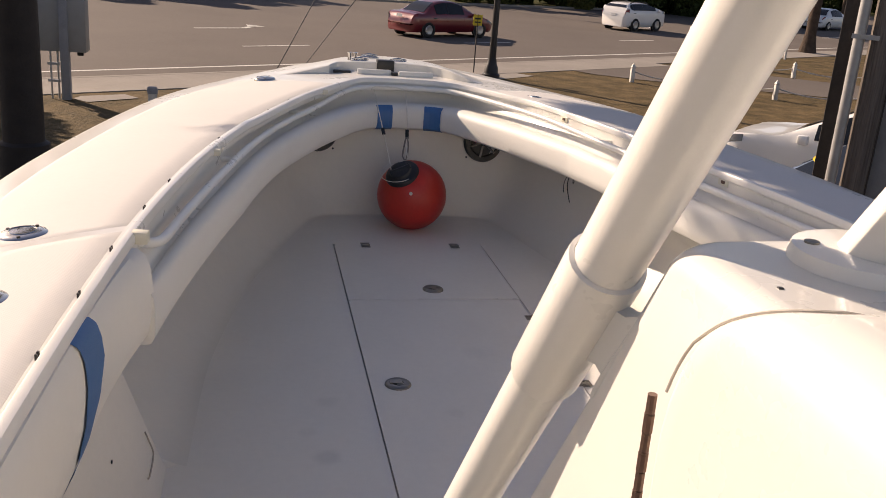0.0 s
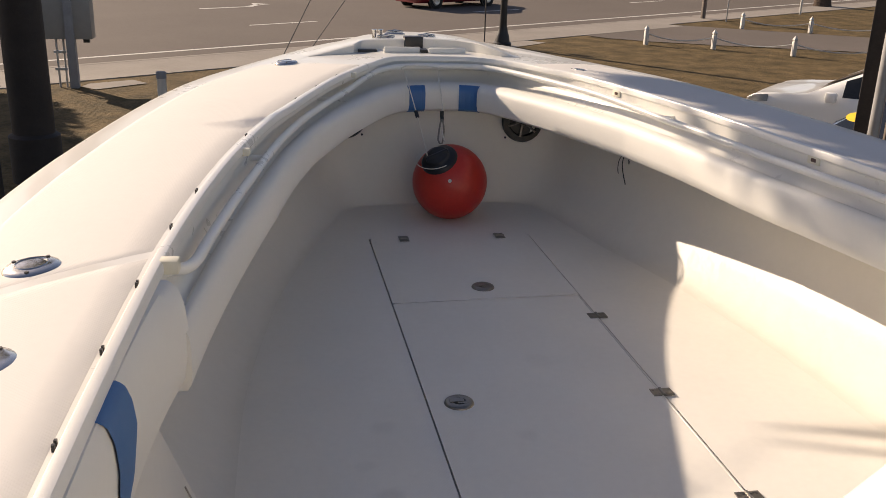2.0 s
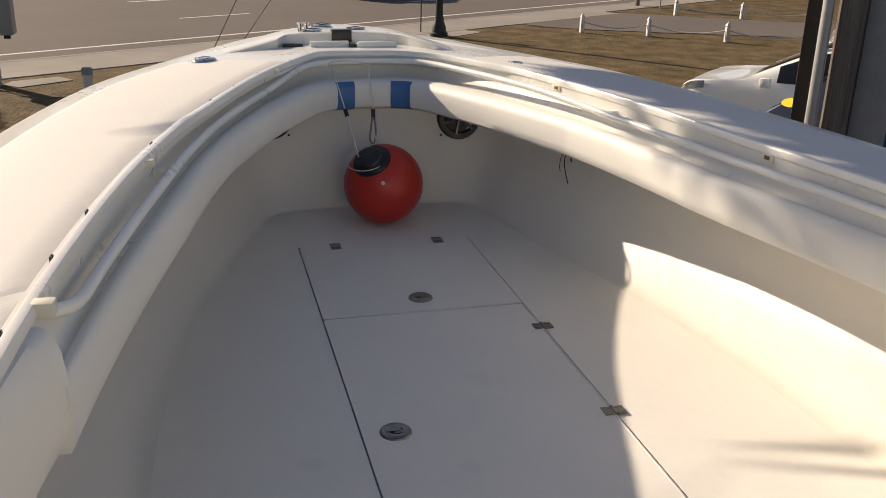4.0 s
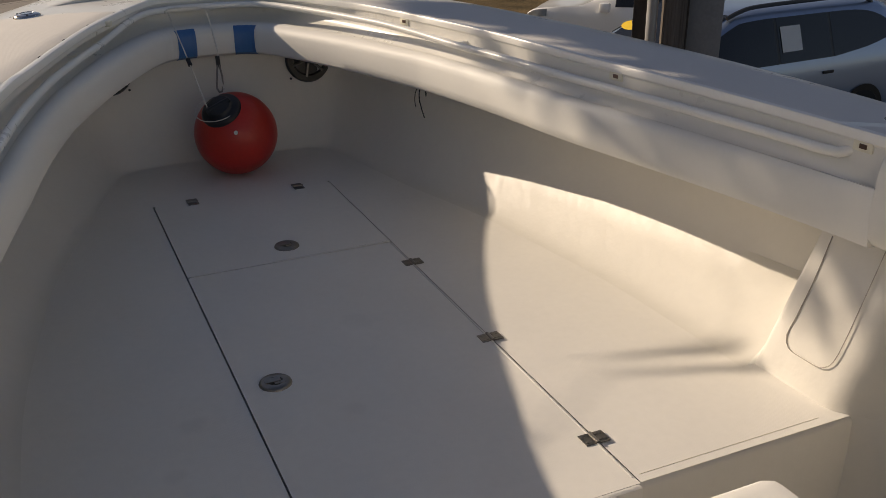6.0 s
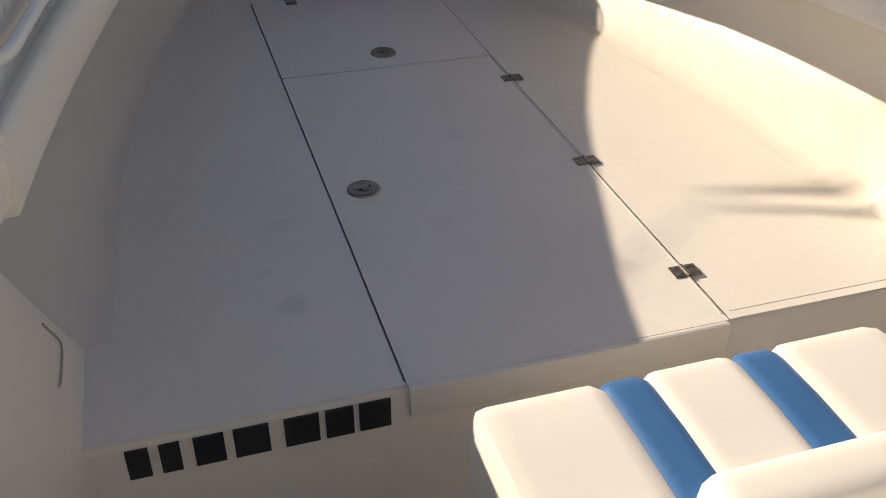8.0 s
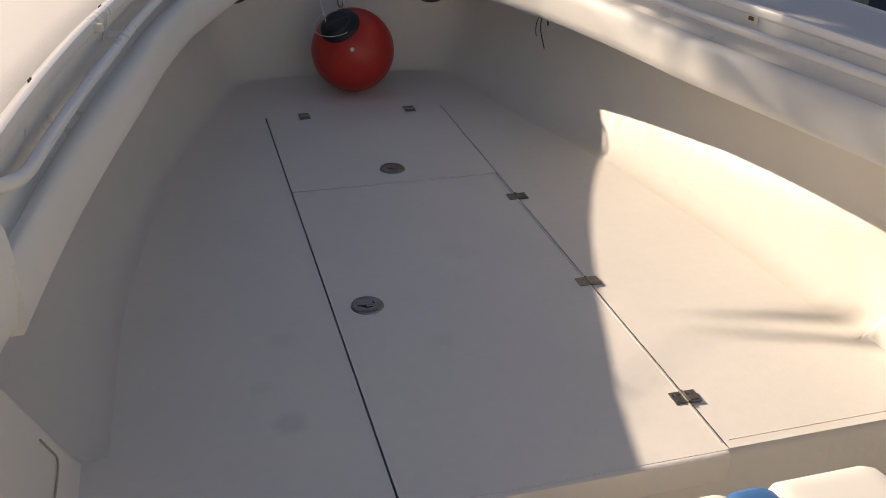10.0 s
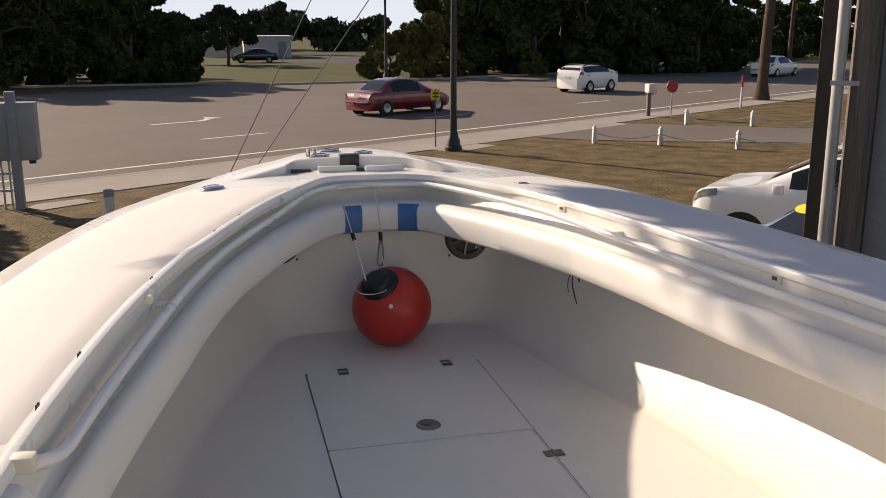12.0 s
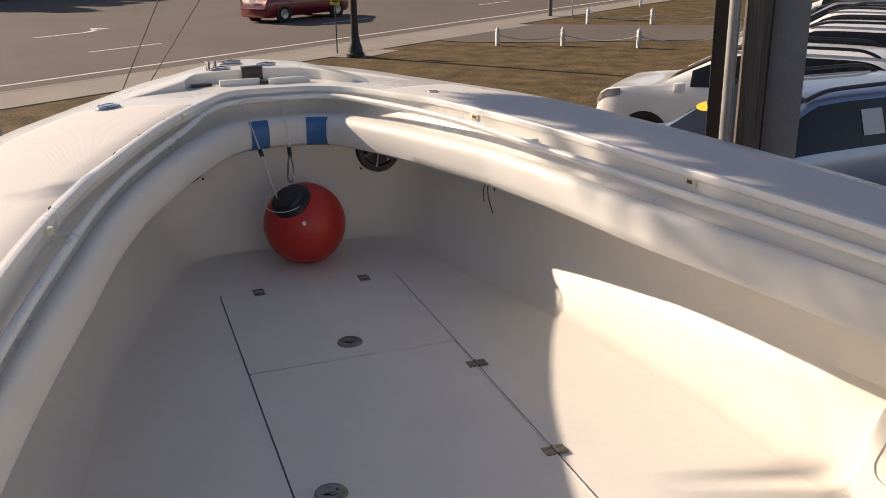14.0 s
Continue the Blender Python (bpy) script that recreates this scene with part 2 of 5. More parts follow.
def box(bm, x0, x1, y0, y1, z0, z1, m=None):
    r = bmesh.ops.create_cube(bm, size=1)
    mm = Matrix.Translation(((x0 + x1) / 2, (y0 + y1) / 2, (z0 + z1) / 2)) @ Matrix.Diagonal((x1 - x0, y1 - y0, z1 - z0, 1))
    bmesh.ops.transform(bm, matrix=(m @ mm) if m is not None else mm, verts=r["verts"])
    return r["verts"]


def box_bm(*a, m=None):
    bm = bmesh.new()
    box(bm, *a, m=m)
    return bm


def tube(bm, pts, radius, sides=10, cap=True, closed=False):
    """A round tube along points; radius may be a list."""
    pts = [Vector(p) for p in pts]
    n = len(pts)
    rings = []
    up = None
    for i, p in enumerate(pts):
        a = pts[i - 1] if (i or closed) else p
        b = pts[(i + 1) % n] if (i < n - 1 or closed) else p
        d = (b - a).normalized()
        if up is None:
            up = d.orthogonal().normalized()
        up = (up - d * up.dot(d)).normalized()
        side = d.cross(up)
        r = radius[i] if isinstance(radius, (list, tuple)) else radius
        rings.append([bm.verts.new(p + (up * math.cos(k * math.tau / sides) + side * math.sin(k * math.tau / sides)) * r) for k in range(sides)])
    last = n if closed else n - 1
    for i in range(last):
        a, b = rings[i], rings[(i + 1) % n]
        for k in range(sides):
            bm.faces.new((a[k], a[(k + 1) % sides], b[(k + 1) % sides], b[k]))
    if cap and not closed:
        bm.faces.new(rings[0][::-1])
        bm.faces.new(rings[-1])
    return bm


def spin(bm, prof, m=None, sides=24):
    """A solid of revolution about z from (radius, z) pairs."""
    rings = []
    for r, z in prof:
        if r < 1e-6:
            rings.append([bm.verts.new((0, 0, z))])
        else:
            rings.append([bm.verts.new((r * math.cos(k * math.tau / sides), r * math.sin(k * math.tau / sides), z)) for k in range(sides)])
    for a, b in zip(rings, rings[1:]):
        for k in range(sides):
            q = (k + 1) % sides
            if len(a) == 1 and len(b) == 1:
                break
            if len(a) == 1:
                bm.faces.new((a[0], b[k], b[q]))
            elif len(b) == 1:
                bm.faces.new((a[k], a[q], b[0]))
            else:
                bm.faces.new((a[k], a[q], b[q], b[k]))
    if m is not None:
        bmesh.ops.transform(bm, matrix=m, verts=[v for ring in rings for v in ring])
    return bm


def catmull(pts, step=0.05):
    """A smooth line through control points, evenly stepped."""
    P = [Vector(p) for p in pts]
    out = []
    for i in range(len(P) - 1):
        p0 = P[i - 1] if i else P[0] * 2 - P[1]
        p3 = P[i + 2] if i + 2 < len(P) else P[-1] * 2 - P[-2]
        p1, p2 = P[i], P[i + 1]
        n = max(2, int((p2 - p1).length / step))
        for k in range(n):
            t = k / n
            out.append(0.5 * ((2 * p1) + (p2 - p0) * t + (2 * p0 - 5 * p1 + 4 * p2 - p3) * t * t + (3 * p1 - p0 - 3 * p2 + p3) * t ** 3))
    out.append(P[-1])
    return out


def even(pts, n):
    """n points at even steps of length along a line."""
    d = [0.0]
    for a, b in zip(pts, pts[1:]):
        d.append(d[-1] + (Vector(b) - Vector(a)).length)
    out, j = [], 0
    for k in range(n):
        s = d[-1] * k / (n - 1)
        while j < len(d) - 2 and d[j + 1] < s:
            j += 1
        f = (s - d[j]) / max(1e-9, d[j + 1] - d[j])
        out.append(Vector(pts[j]).lerp(Vector(pts[j + 1]), min(1, max(0, f))))
    return out


def grid_faces(bm, rows, wrap=False):
    """Quads between successive rows of points."""
    vs = [[bm.verts.new(p) for p in r] for r in rows]
    for a, b in zip(vs, vs[1:]):
        n = len(a)
        for k in range(n if wrap else n - 1):
            bm.faces.new((a[k], a[(k + 1) % n], b[(k + 1) % n], b[k]))
    return vs

# ---- the boat: lines of the hull, given as half-widths at stations along it ----
XC = -0.012


def xc(y):
    """The boat's centre line, which lies a little askew."""
    return -.003 + .028 * (y + .3)


INNER = [(.86, -5.2), (.86, -4.0), (.858, -3.2), (.851, -2.6), (.837, -2.08), (.809, -1.59), (.748, -1.08), (.664, -.58), (.538, -.1), (.423, .24), (.304, .50), (.185, .605), (0, .632)]
OUTER = [(1.25, -5.2), (1.25, -4.0), (1.25, -3.0), (1.245, -2.0), (1.245, -1.5), (1.225, -1.1), (1.175, -.68), (1.075, -.1), (.95, .37), (.75, .80), (.60, 1.08), (.46, 1.30), (.28, 1.52), (.12, 1.68), (0, 1.72)]


def both_sides(stations, z=0.0, step=0.03):
    """The whole line from port aft round the bow to starboard aft."""
    pts = [(xc(y) - w, y, z) for w, y in stations] + [(xc(y) + w, y, z) for w, y in stations[-2::-1]]
    return catmull(pts, step)


def inward(line):
    """The level inward normal at every point of a line that runs from port round to starboard."""
    out = []
    for i in range(len(line)):
        d = line[min(i + 1, len(line) - 1)] - line[max(i - 1, 0)]
        out.append(Vector((d.y, -d.x, 0)).normalized())
    return out


def sweep(bm, line, norms, prof, closed=False, cap=False, extra=None):
    """Sweeps a profile of (inward, height) pairs along a line."""
    rows = []
    for i, (p, n) in enumerate(zip(line, norms)):
        k = extra(p) if extra else 1.0
        rows.append([Vector((p.x, p.y, 0)) + n * (u * k) + Vector((0, 0, z)) for u, z in prof])
    vs = grid_faces(bm, rows, wrap=closed)
    if cap:
        bm.faces.new(vs[0][::-1])
        bm.faces.new(vs[-1])
    return vs


inner_line = even(both_sides(INNER), 260)
for q in inner_line:
    if q.x > 0:
        q.x += .045 * max(0.0, min(1.0, (-q.y - 1.0) / .85))
# the coaming's top edge draws in closer than the bolster towards the bow, and has a nearly straight front
BEAD_PORT = [(.86, -5.2), (.86, -4.0), (.858, -3.2), (.851, -2.6), (.835, -2.08), (.805, -1.59), (.742, -1.08), (.657, -.65), (.595, -.44), (.519, -.19), (.427, .077), (.319, .323), (.225, .504), (.185, .560), (.135, .582)]
BEAD_STAR = [(.105, .572), (.155, .555), (.25, .485), (.33, .374), (.40, .243), (.48, .10), (.585, -.25), (.664, -.58), (.748, -1.08), (.809, -1.59), (.837, -2.08), (.851, -2.6), (.858, -3.2), (.86, -4.0), (.86, -5.2)]
bead_line = even(catmull([(xc(y) - w, y, 0) for w, y in BEAD_PORT] + [(xc(.58), .582, 0)] + [(xc(y) + w, y, 0) for w, y in BEAD_STAR], .03), 260)
for q in bead_line:
    if q.x > 0:
        q.x += .045 * max(0.0, min(1.0, (-q.y - 1.0) / .85))
outer_line = even(both_sides(OUTER), 260)
inner_norm = inward(inner_line)
outer_norm = inward(outer_line)
bead_norm = inward(bead_line)

boat = thing("boat", "white fibreglass centre console fishing boat with an open bow cockpit", "boat")

def smooth_step(a, b, x):
    k = max(0.0, min(1.0, (x - a) / (b - a)))
    return k * k * (3 - 2 * k)


def rim(y):
    """Height of the raised rim round the bow."""
    k = max(0.0, min(1.0, (y - .95) / .45))
    return .008 * k * k * (3 - 2 * k)


# gunwale deck, slightly crowned, rolled over at its outer edge
rows = []
for a, b in zip(bead_line, outer_line):
    row = []
    for v in (0, .06, .12, .25, .4, .52, .60, .625, .64, .66, .72, .8, .88, .94, .975, 1.0):
        p = a.lerp(b, v)
        z = .600 - .046 * v * v - (0.05 * max(0, v - .94) / .06) ** 1.5 + rim(b.y) * (1 if v > .63 else 0)
        row.append((p.x, p.y, z))
    rows.append(row)
bm = bmesh.new()
grid_faces(bm, rows)
part("gunwale_deck", bm, GEL, boat, "glossy white gelcoat gunwale deck")
# moulded non-skid panels lie in the deck, parted by a slanting smooth strip
for side in (-1, 1):
    idx = [i for i in range(len(bead_line)) if (bead_line[i].x - XC) * side > 0]
    lines = []
    for v in (.055, .062, .18, .25, .4, .55, .68, .76, .785, .80):
        pts = sorted(((bead_line[i].lerp(outer_line[i], v)) for i in idx), key=lambda p: p.y)
        lines.append((v, [p.y for p in pts], [p.x for p in pts]))
    for y_hi, y_lo, sk_hi, sk_lo in ((.40, -1.66, .25, -.24), (-1.685, -5.0, -.24, 0)):
        rows = []
        for f in [0, .004] + list(np.linspace(.015, .985, 66)) + [.996, 1]:
            row = []
            for v, yy, xx in lines:
                y = (y_hi + sk_hi * v) * (1 - f) + (y_lo + sk_lo * v) * f
                row.append((float(np.interp(y, yy, xx)), y, (.5990 if v in (.055, .80) or f in (0, 1) else .6010) - .046 * v * v))
            rows.append(row)
        bm = bmesh.new()
        grid_faces(bm, rows)
        part("nonskid_panel", bm, NONSKID, boat, "pale moulded non-skid deck panel")

# hull sides down to the keel
bm = bmesh.new()
rows = []
for z, sx, dy in ((.515, 1.0, 0), (.45, .99, -.02), (.2, .93, -.15), (-.1, .86, -.3), (-.5, .76, -.5), (-.75, .70, -.65), (-1.0, .42, -.8), (-1.25, .01, -.9)):
    rows.append([(XC + (p.x - XC) * sx, p.y + dy * max(0, (p.y + 3) / 4.7), z) for p in outer_line])
grid_faces(bm, rows)
part("hull", bm, GEL, boat, "white gelcoat hull")
bm = bmesh.new()
sweep(bm, outer_line, outer_norm, [(.0, .525), (-.02, .52), (-.028, .505), (-.02, .49), (.0, .485)], closed=True)
part("rub_rail", bm, POWDER, boat)

def bow_more(p):
    aft = (.64 if p.x > 0 else .40) * max(0.0, min(1.0, (-p.y - .9) / .9))
    return 1.0 + 0.75 * max(0.0, min(1.0, (p.y + .3) / .85)) - aft


# raised bead round the cockpit opening
bm = bmesh.new()
sweep(bm, bead_line, bead_norm, [(-.016, .598), (-.0155, .606), (-.012, .611), (-.004, .6125), (.003, .610), (.0065, .604), (.007, .592), (.002, .586)], closed=True)
part("coaming_bead", bm, POWDER, boat)

# inner face of the coaming: it falls from the bead and runs out into a hollow ledge on which the bolster sits
bm = bmesh.new()
rows = []
for (p, n), (q, m2) in zip(zip(bead_line, bead_norm), zip(inner_line, inner_norm)):
    k = bow_more(q)
    row = [p + n * u + Vector((0, 0, z)) for u, z in ((.004, .600), (.002, .588), (.001, .575))]
    low = q + m2 * .002 + Vector((0, 0, .548))
    row.append(row[-1].lerp(low, .5))
    k *= smooth_step(-1.80, -1.74, q.y) - .12 * (1 - smooth_step(-1.80, -1.74, q.y))
    row += [q + m2 * (u * k) + Vector((0, 0, z)) for u, z in ((.002, .548), (.005, .536), (.011, .525), (.020, .516), (.031, .510), (.045, .507))]
    row += [q + m2 * min(u, u * k) + Vector((0, 0, z)) for u, z in ((.030, .48), (.006, .44), (.0, .415), (-.05, .405), (-.30, .40))]
    rows.append(row)
grid_faces(bm, rows)
part("coaming", bm, GEL, boat, angle=60)

# padded bolster below the rail
fine_line = even(inner_line, 900)
fine_norm = inward(fine_line)
fwd = [(p, n) for p, n in zip(fine_line, fine_norm) if p.y > (-1.85 if p.x > 0 else -1.80)]
line_f, norm_f = [p for p, n in fwd], [n for p, n in fwd]


BOLSTER = [(.030, .494), (.038, .506), (.050, .513), (.064, .513), (.076, .507), (.084, .495), (.087, .478), (.087, .432), (.083, .409), (.072, .398), (.02, .395), (.002, .41)]
bm = bmesh.new()
sweep(bm, line_f, norm_f, BOLSTER, closed=True, cap=True, extra=bow_more)
bolster = part("bolster", bm, VINYL, boat, "white padded vinyl coaming bolster")


def stripe_on(x0, x1):
    fine = even(line_f, 1200)
    sel = [(p, n) for p, n in zip(fine, inward(fine)) if x0 < (p + n * .085 * bow_more(p)).x < x1 and p.y > .3]
    b = bmesh.new()
    prof = [(u * 1.0 + .002, z) for u, z in BOLSTER[4:11]]
    sweep(b, [p for p, n in sel], [n for p, n in sel], prof, extra=bow_more)
    return b


part("stripe", stripe_on(-.106, -.034), VINYL_BLUE, bolster, "blue vinyl stripe")
part("stripe", stripe_on(.105, .178), VINYL_BLUE, bolster, "blue vinyl stripe")

# deep coaming pads aft of the bolster, with a blue flash on the port one
PAD = [(.0, .592), (.010, .590), (.017, .577), (.021, .55), (.023, .51), (.023, .46), (.020, .42), (.010, .402), (-.002, .400), (-.01, .405)]


def pad_swell(p):
    """The pads stand as proud as the bolster where they meet it and thin out aft."""
    k = max(0.0, min(1.0, (p.y + 2.12) / .36))
    return 1.0 + (1.25 if p.x < 0 else 1.05) * k * k


for side in (-1, 1):
    sel = [(p, n) for p, n in zip(fine_line, fine_norm) if (p.x - XC) * side > 0 and -4.6 < p.y < (-1.835 if side > 0 else -1.775)]
    pl, pn = [p for p, n in sel], [n for p, n in sel]
    bm = bmesh.new()
    sweep(bm, pl, pn, PAD, closed=True, cap=True, extra=pad_swell)
    pad = part("coaming_pad", bm, VINYL, boat, "white vinyl coaming pad with rounded edges", bevel=.004)
    if side < 0:
        fine = even(pl, 800)
        fn = inward(fine)
        flash = bmesh.new()
        cols = []
        edge = [(.594, -2.235, -2.130), (.577, -2.225, -2.118), (.55, -2.215, -2.105), (.51, -2.213, -2.098), (.46, -2.235, -2.140), (.42, -2.290, -2.215), (.40, -2.345, -2.300)]
        prof = even([Vector((u, 0, z)) for u, z in PAD[:8]], 26)
        for q in prof:
            ya, yb = (float(np.interp(-q.z, [-e[0] for e in edge], [e[c] for e in edge])) for c in (1, 2))
            row = []
            for f in np.linspace(0, 1, 9):
                y = ya + (yb - ya) * f
                j = min(range(len(fine)), key=lambda w: abs(fine[w].y - y))
                p = fine[j] + fn[j] * (q.x * pad_swell(fine[j]) + .0035) + Vector((0, 0, q.z + .001))
                row.append((p.x, y, p.z))
            cols.append(row)
        grid_faces(flash, cols)
        part("stripe", flash, VINYL_BLUE, pad, "curved blue vinyl flash")

# hand rail just inboard of the bead
def rail_pt(p, n, u=.045):
    """The rail's centre: it lies higher at the bow and to starboard than along the port side."""
    k = max(0.0, min(1.0, (p.y - (.08 if p.x < 0 else -.5)) / .48))
    side_z = .546 if p.x < 0 else .558
    return p + n * u * bow_more(p) + Vector((0, 0, side_z + (.574 - side_z) * k * k * (3 - 2 * k)))


bm = bmesh.new()
rl = [rail_pt(p, n) for p, n in zip(inner_line, inner_norm) if p.y > (-1.74 if p.x > 0 else -1.60)]
head = [rl[0] + Vector((-.040, -.135, .030)), rl[0] + Vector((-.034, -.105, .020)), rl[0] + Vector((-.020, -.070, .008)), rl[0] + Vector((-.008, -.035, .002))]
tail = [rl[-1] + Vector((.01, -.035, 0)), rl[-1] + Vector((.045, -.06, .01))]
tube(bm, catmull(head + [rl[0]], .012)[:-1] + rl + tail, .0112, 14)
rail = part("grab_rail", bm, POWDER, boat, "white powder-coated tube grab rail")

# flared cockpit lining from floor to gunwale, and the forward bulkhead
FLOOR_L = [(.815, -1.58), (.785, -1.1), (.725, -.7), (.674, -.44), (.575, -.1), (.485, .22), (.40, .515)]
MID_L = [(1.05, -1.5), (.98, -1.14), (.905, -.74), (.835, -.48), (.72, -.12), (.585, .25), (.455, .555)]
TOP_L = [(1.11, -1.5), (1.055, -1.12), (.98, -.72), (.91, -.46), (.795, -.1), (.65, .28), (.51, .60)]


def xl(y):
    return .035 * max(0.0, min(1.0, (y + .1) / .6))


def liner_row(f, z):
    """One level of the lining: 0 floor, 1 middle, 2 top."""
    a, b = (FLOOR_L, MID_L) if f <= 1 else (MID_L, TOP_L)
    k = f if f <= 1 else f - 1
    st = [(p[0] + (q[0] - p[0]) * k, p[1] + (q[1] - p[1]) * k) for p, q in zip(a, b)]
    port = even(catmull([(xl(y) - w, y, z) for w, y in st], .03), 44)
    front = even([port[-1], Vector((2 * xl(port[-1].y) - port[-1].x, port[-1].y, z))], 12)
    star = [Vector((2 * xl(p.y) - p.x, p.y, z)) for p in port[::-1]]
    row = port + front[1:-1] + star
    # the moulded corners of the bulkhead are well rounded
    for turn in range(5):
        row = [q if i < 36 or i > len(row) - 37 or 47 < i < 50 else row[i - 1] * .25 + q * .5 + row[i + 1] * .25 for i, q in enumerate(row)]
    return row


bm = bmesh.new()
LEVELS = ((-.17, .0003), (-.09, .0018), (.0, .0055), (.1, .013), (.24, .028), (.42, .051), (.62, .082), (1.0, .14), (1.25, .21), (1.55, .29), (2.0, .42))
rows = [liner_row(*fz) for fz in LEVELS]
grid_faces(bm, rows)
part("cockpit_lining", bm, GEL_LINER, boat, "off-white fibreglass cockpit lining")

# floor of the bow platform round the hatches
HX, HY0, HY1, HYM = .3065, .070, -1.838, -.553
HC = .002
floor_line = liner_row(0, 0)
ys = sorted([(-1.845 + k * (.535 + 1.845) / 60) for k in range(61)] + [HY0 + .0028, HY0 + .003])
port_pts = sorted(((p.y, p.x) for p in floor_line[:44]))


def floor_w(y):
    if y <= port_pts[0][0]:
        return -port_pts[0][1]
    return xl(y) - float(np.interp(y, [a for a, b in port_pts], [b for a, b in port_pts]))


bm = bmesh.new()
for side in (-1, 1):
    rows = []
    for y in ys:
        w = floor_w(y) + .03
        x_in = HX + (.0035 if side < 0 else .0048) + side * (HC - xl(y)) if y < HY0 + .0029 else .0
        rows.append([(xl(y) + side * (w + (x_in - w) * k / 6), y, 0) for k in range(7)])
    grid_faces(bm, rows)
part("platform_floor", bm, NONSKID_FLOOR, boat, "off-white non-skid bow platform floor")
part("hatch_gutter", box_bm(XC - .33, XC + .33, -1.84, .09, -.05, -.02), SEAM, boat, "dark gutter under the hatches")


def hatch(y0, y1, r_front):
    b = bmesh.new()
    x = HX
    prof = [(-x, y0), (x, y0)]
    for cx, s in ((x - r_front, 1), (-x + r_front, -1)):
        for k in range(7):
            a = radians(90 * k / 6)
            if s > 0:
                prof.append((cx + r_front * math.cos(a), y1 - r_front + r_front * math.sin(a)))
            else:
                prof.append((cx - r_front * math.sin(a), y1 - r_front + r_front * math.cos(a)))
    top = [b.verts.new((HC + px, py, .003)) for px, py in prof]
    bot = [b.verts.new((HC + px, py, -.024)) for px, py in prof]
    b.faces.new(top)
    b.faces.new(bot[::-1])
    n = len(prof)
    for k in range(n):
        b.faces.new((top[k], top[(k + 1) % n], bot[(k + 1) % n], bot[k]))
    return b


hatch_f = part("hatch", hatch(HYM + .003, HY0, .022), NONSKID_FLOOR, boat, "small off-white hatch hinged along its forward edge", bevel=.006)
hatch_a = part("hatch", hatch(HY1 - .012, HYM - .003, .012), NONSKID_FLOOR, boat, "long off-white hatch hinged along one side", bevel=.006)

# raised white strips along the hinged seams stand in for their sunlit highlights
for hh, e in ((hatch_a, (HC + HX - .0062, HC + HX - .0022, -1.83, HYM - .01)), (hatch_f, (HC - .06, HC + HX - .01, HYM + .005, HYM + .009))):
    part("seam_highlight", box_bm(*e, .0022, .0046), GEL, hh, "raised white strip standing for the sunlit highlight on the hatch edge", bevel=.0008)


def latch_bm(x, y):
    b = bmesh.new()
    spin(b, [(.0, .0045), (.016, .0045), (.018, .009), (.032, .010), (.0365, .007), (.038, .003)], Matrix.Translation((x, y, 0)))
    return b


def handle_bm(x, y):
    b = box_bm(x - .024, x + .012, y - .006, y + .012, .004, .0115)
    box(b, x - .004, x + .022, y - .014, y - .003, .004, .010)
    return b


for hh, x, y in ((hatch_f, .010, -.451), (hatch_a, -.227, -1.204)):
    lt = part("latch", latch_bm(x, y), STEEL_DULL, hh, "round stainless flush lift latch")
    part("latch_handle", handle_bm(x, y), STEEL_DULL, lt, "worn latch handle", smooth=False)
    part("recess", box_bm(x - .013, x + .014, y + .004, y + .014, .0042, .0052), BLACK, lt, "dark finger recess", smooth=False)


def hinge_bm(x, y, turn):
    m = Matrix.Translation((x, y, 0)) @ pose(0, 0, 0, 0, 0, turn)
    b = bmesh.new()
    box(b, -.028, -.003, -.018, .018, .002, .0055, m)
    box(b, .003, .028, -.018, .018, .002, .0055, m)
    tube(b, [m @ Vector((0, -.018, .005)), m @ Vector((0, .018, .005))], .0045, 8)
    for sx in (-.021, -.010, .010, .021):
        for sy in (-.010, .010):
            spin(b, [(.0038, .005), (.0038, .0065), (0, .0072)], m @ Matrix.Translation((sx, sy, 0)), 8)
    return b


for x, y, tn, hh in ((-.178, .056, 90, hatch_f), (.192, .056, 90, hatch_f), (.310, -.723, 0, hatch_a), (.309, -1.22, 0, hatch_a), (.307, -1.69, 0, hatch_a)):
    part("hinge", hinge_bm(x, y, tn), STEEL_DULL, hh, "small stainless butt hinge")

# step face below the platform, and the lower cockpit sole
bm = bmesh.new()
rows = []
for z, y in ((.0, -1.838), (-.004, -1.846), (-.014, -1.852), (-.40, -1.862), (-.43, -1.88)):
    rows.append([(XC + x, y, z) for x in np.linspace(-.86, .86, 20)])
grid_faces(bm, rows)
part("platform_step", bm, GEL_LINER, boat, "off-white riser of the bow platform")
part("cockpit_sole", box_bm(-1.0, 1.0, -5.2, -1.86, -.47, -.43), NONSKID_FLOOR, boat, "off-white cockpit sole")

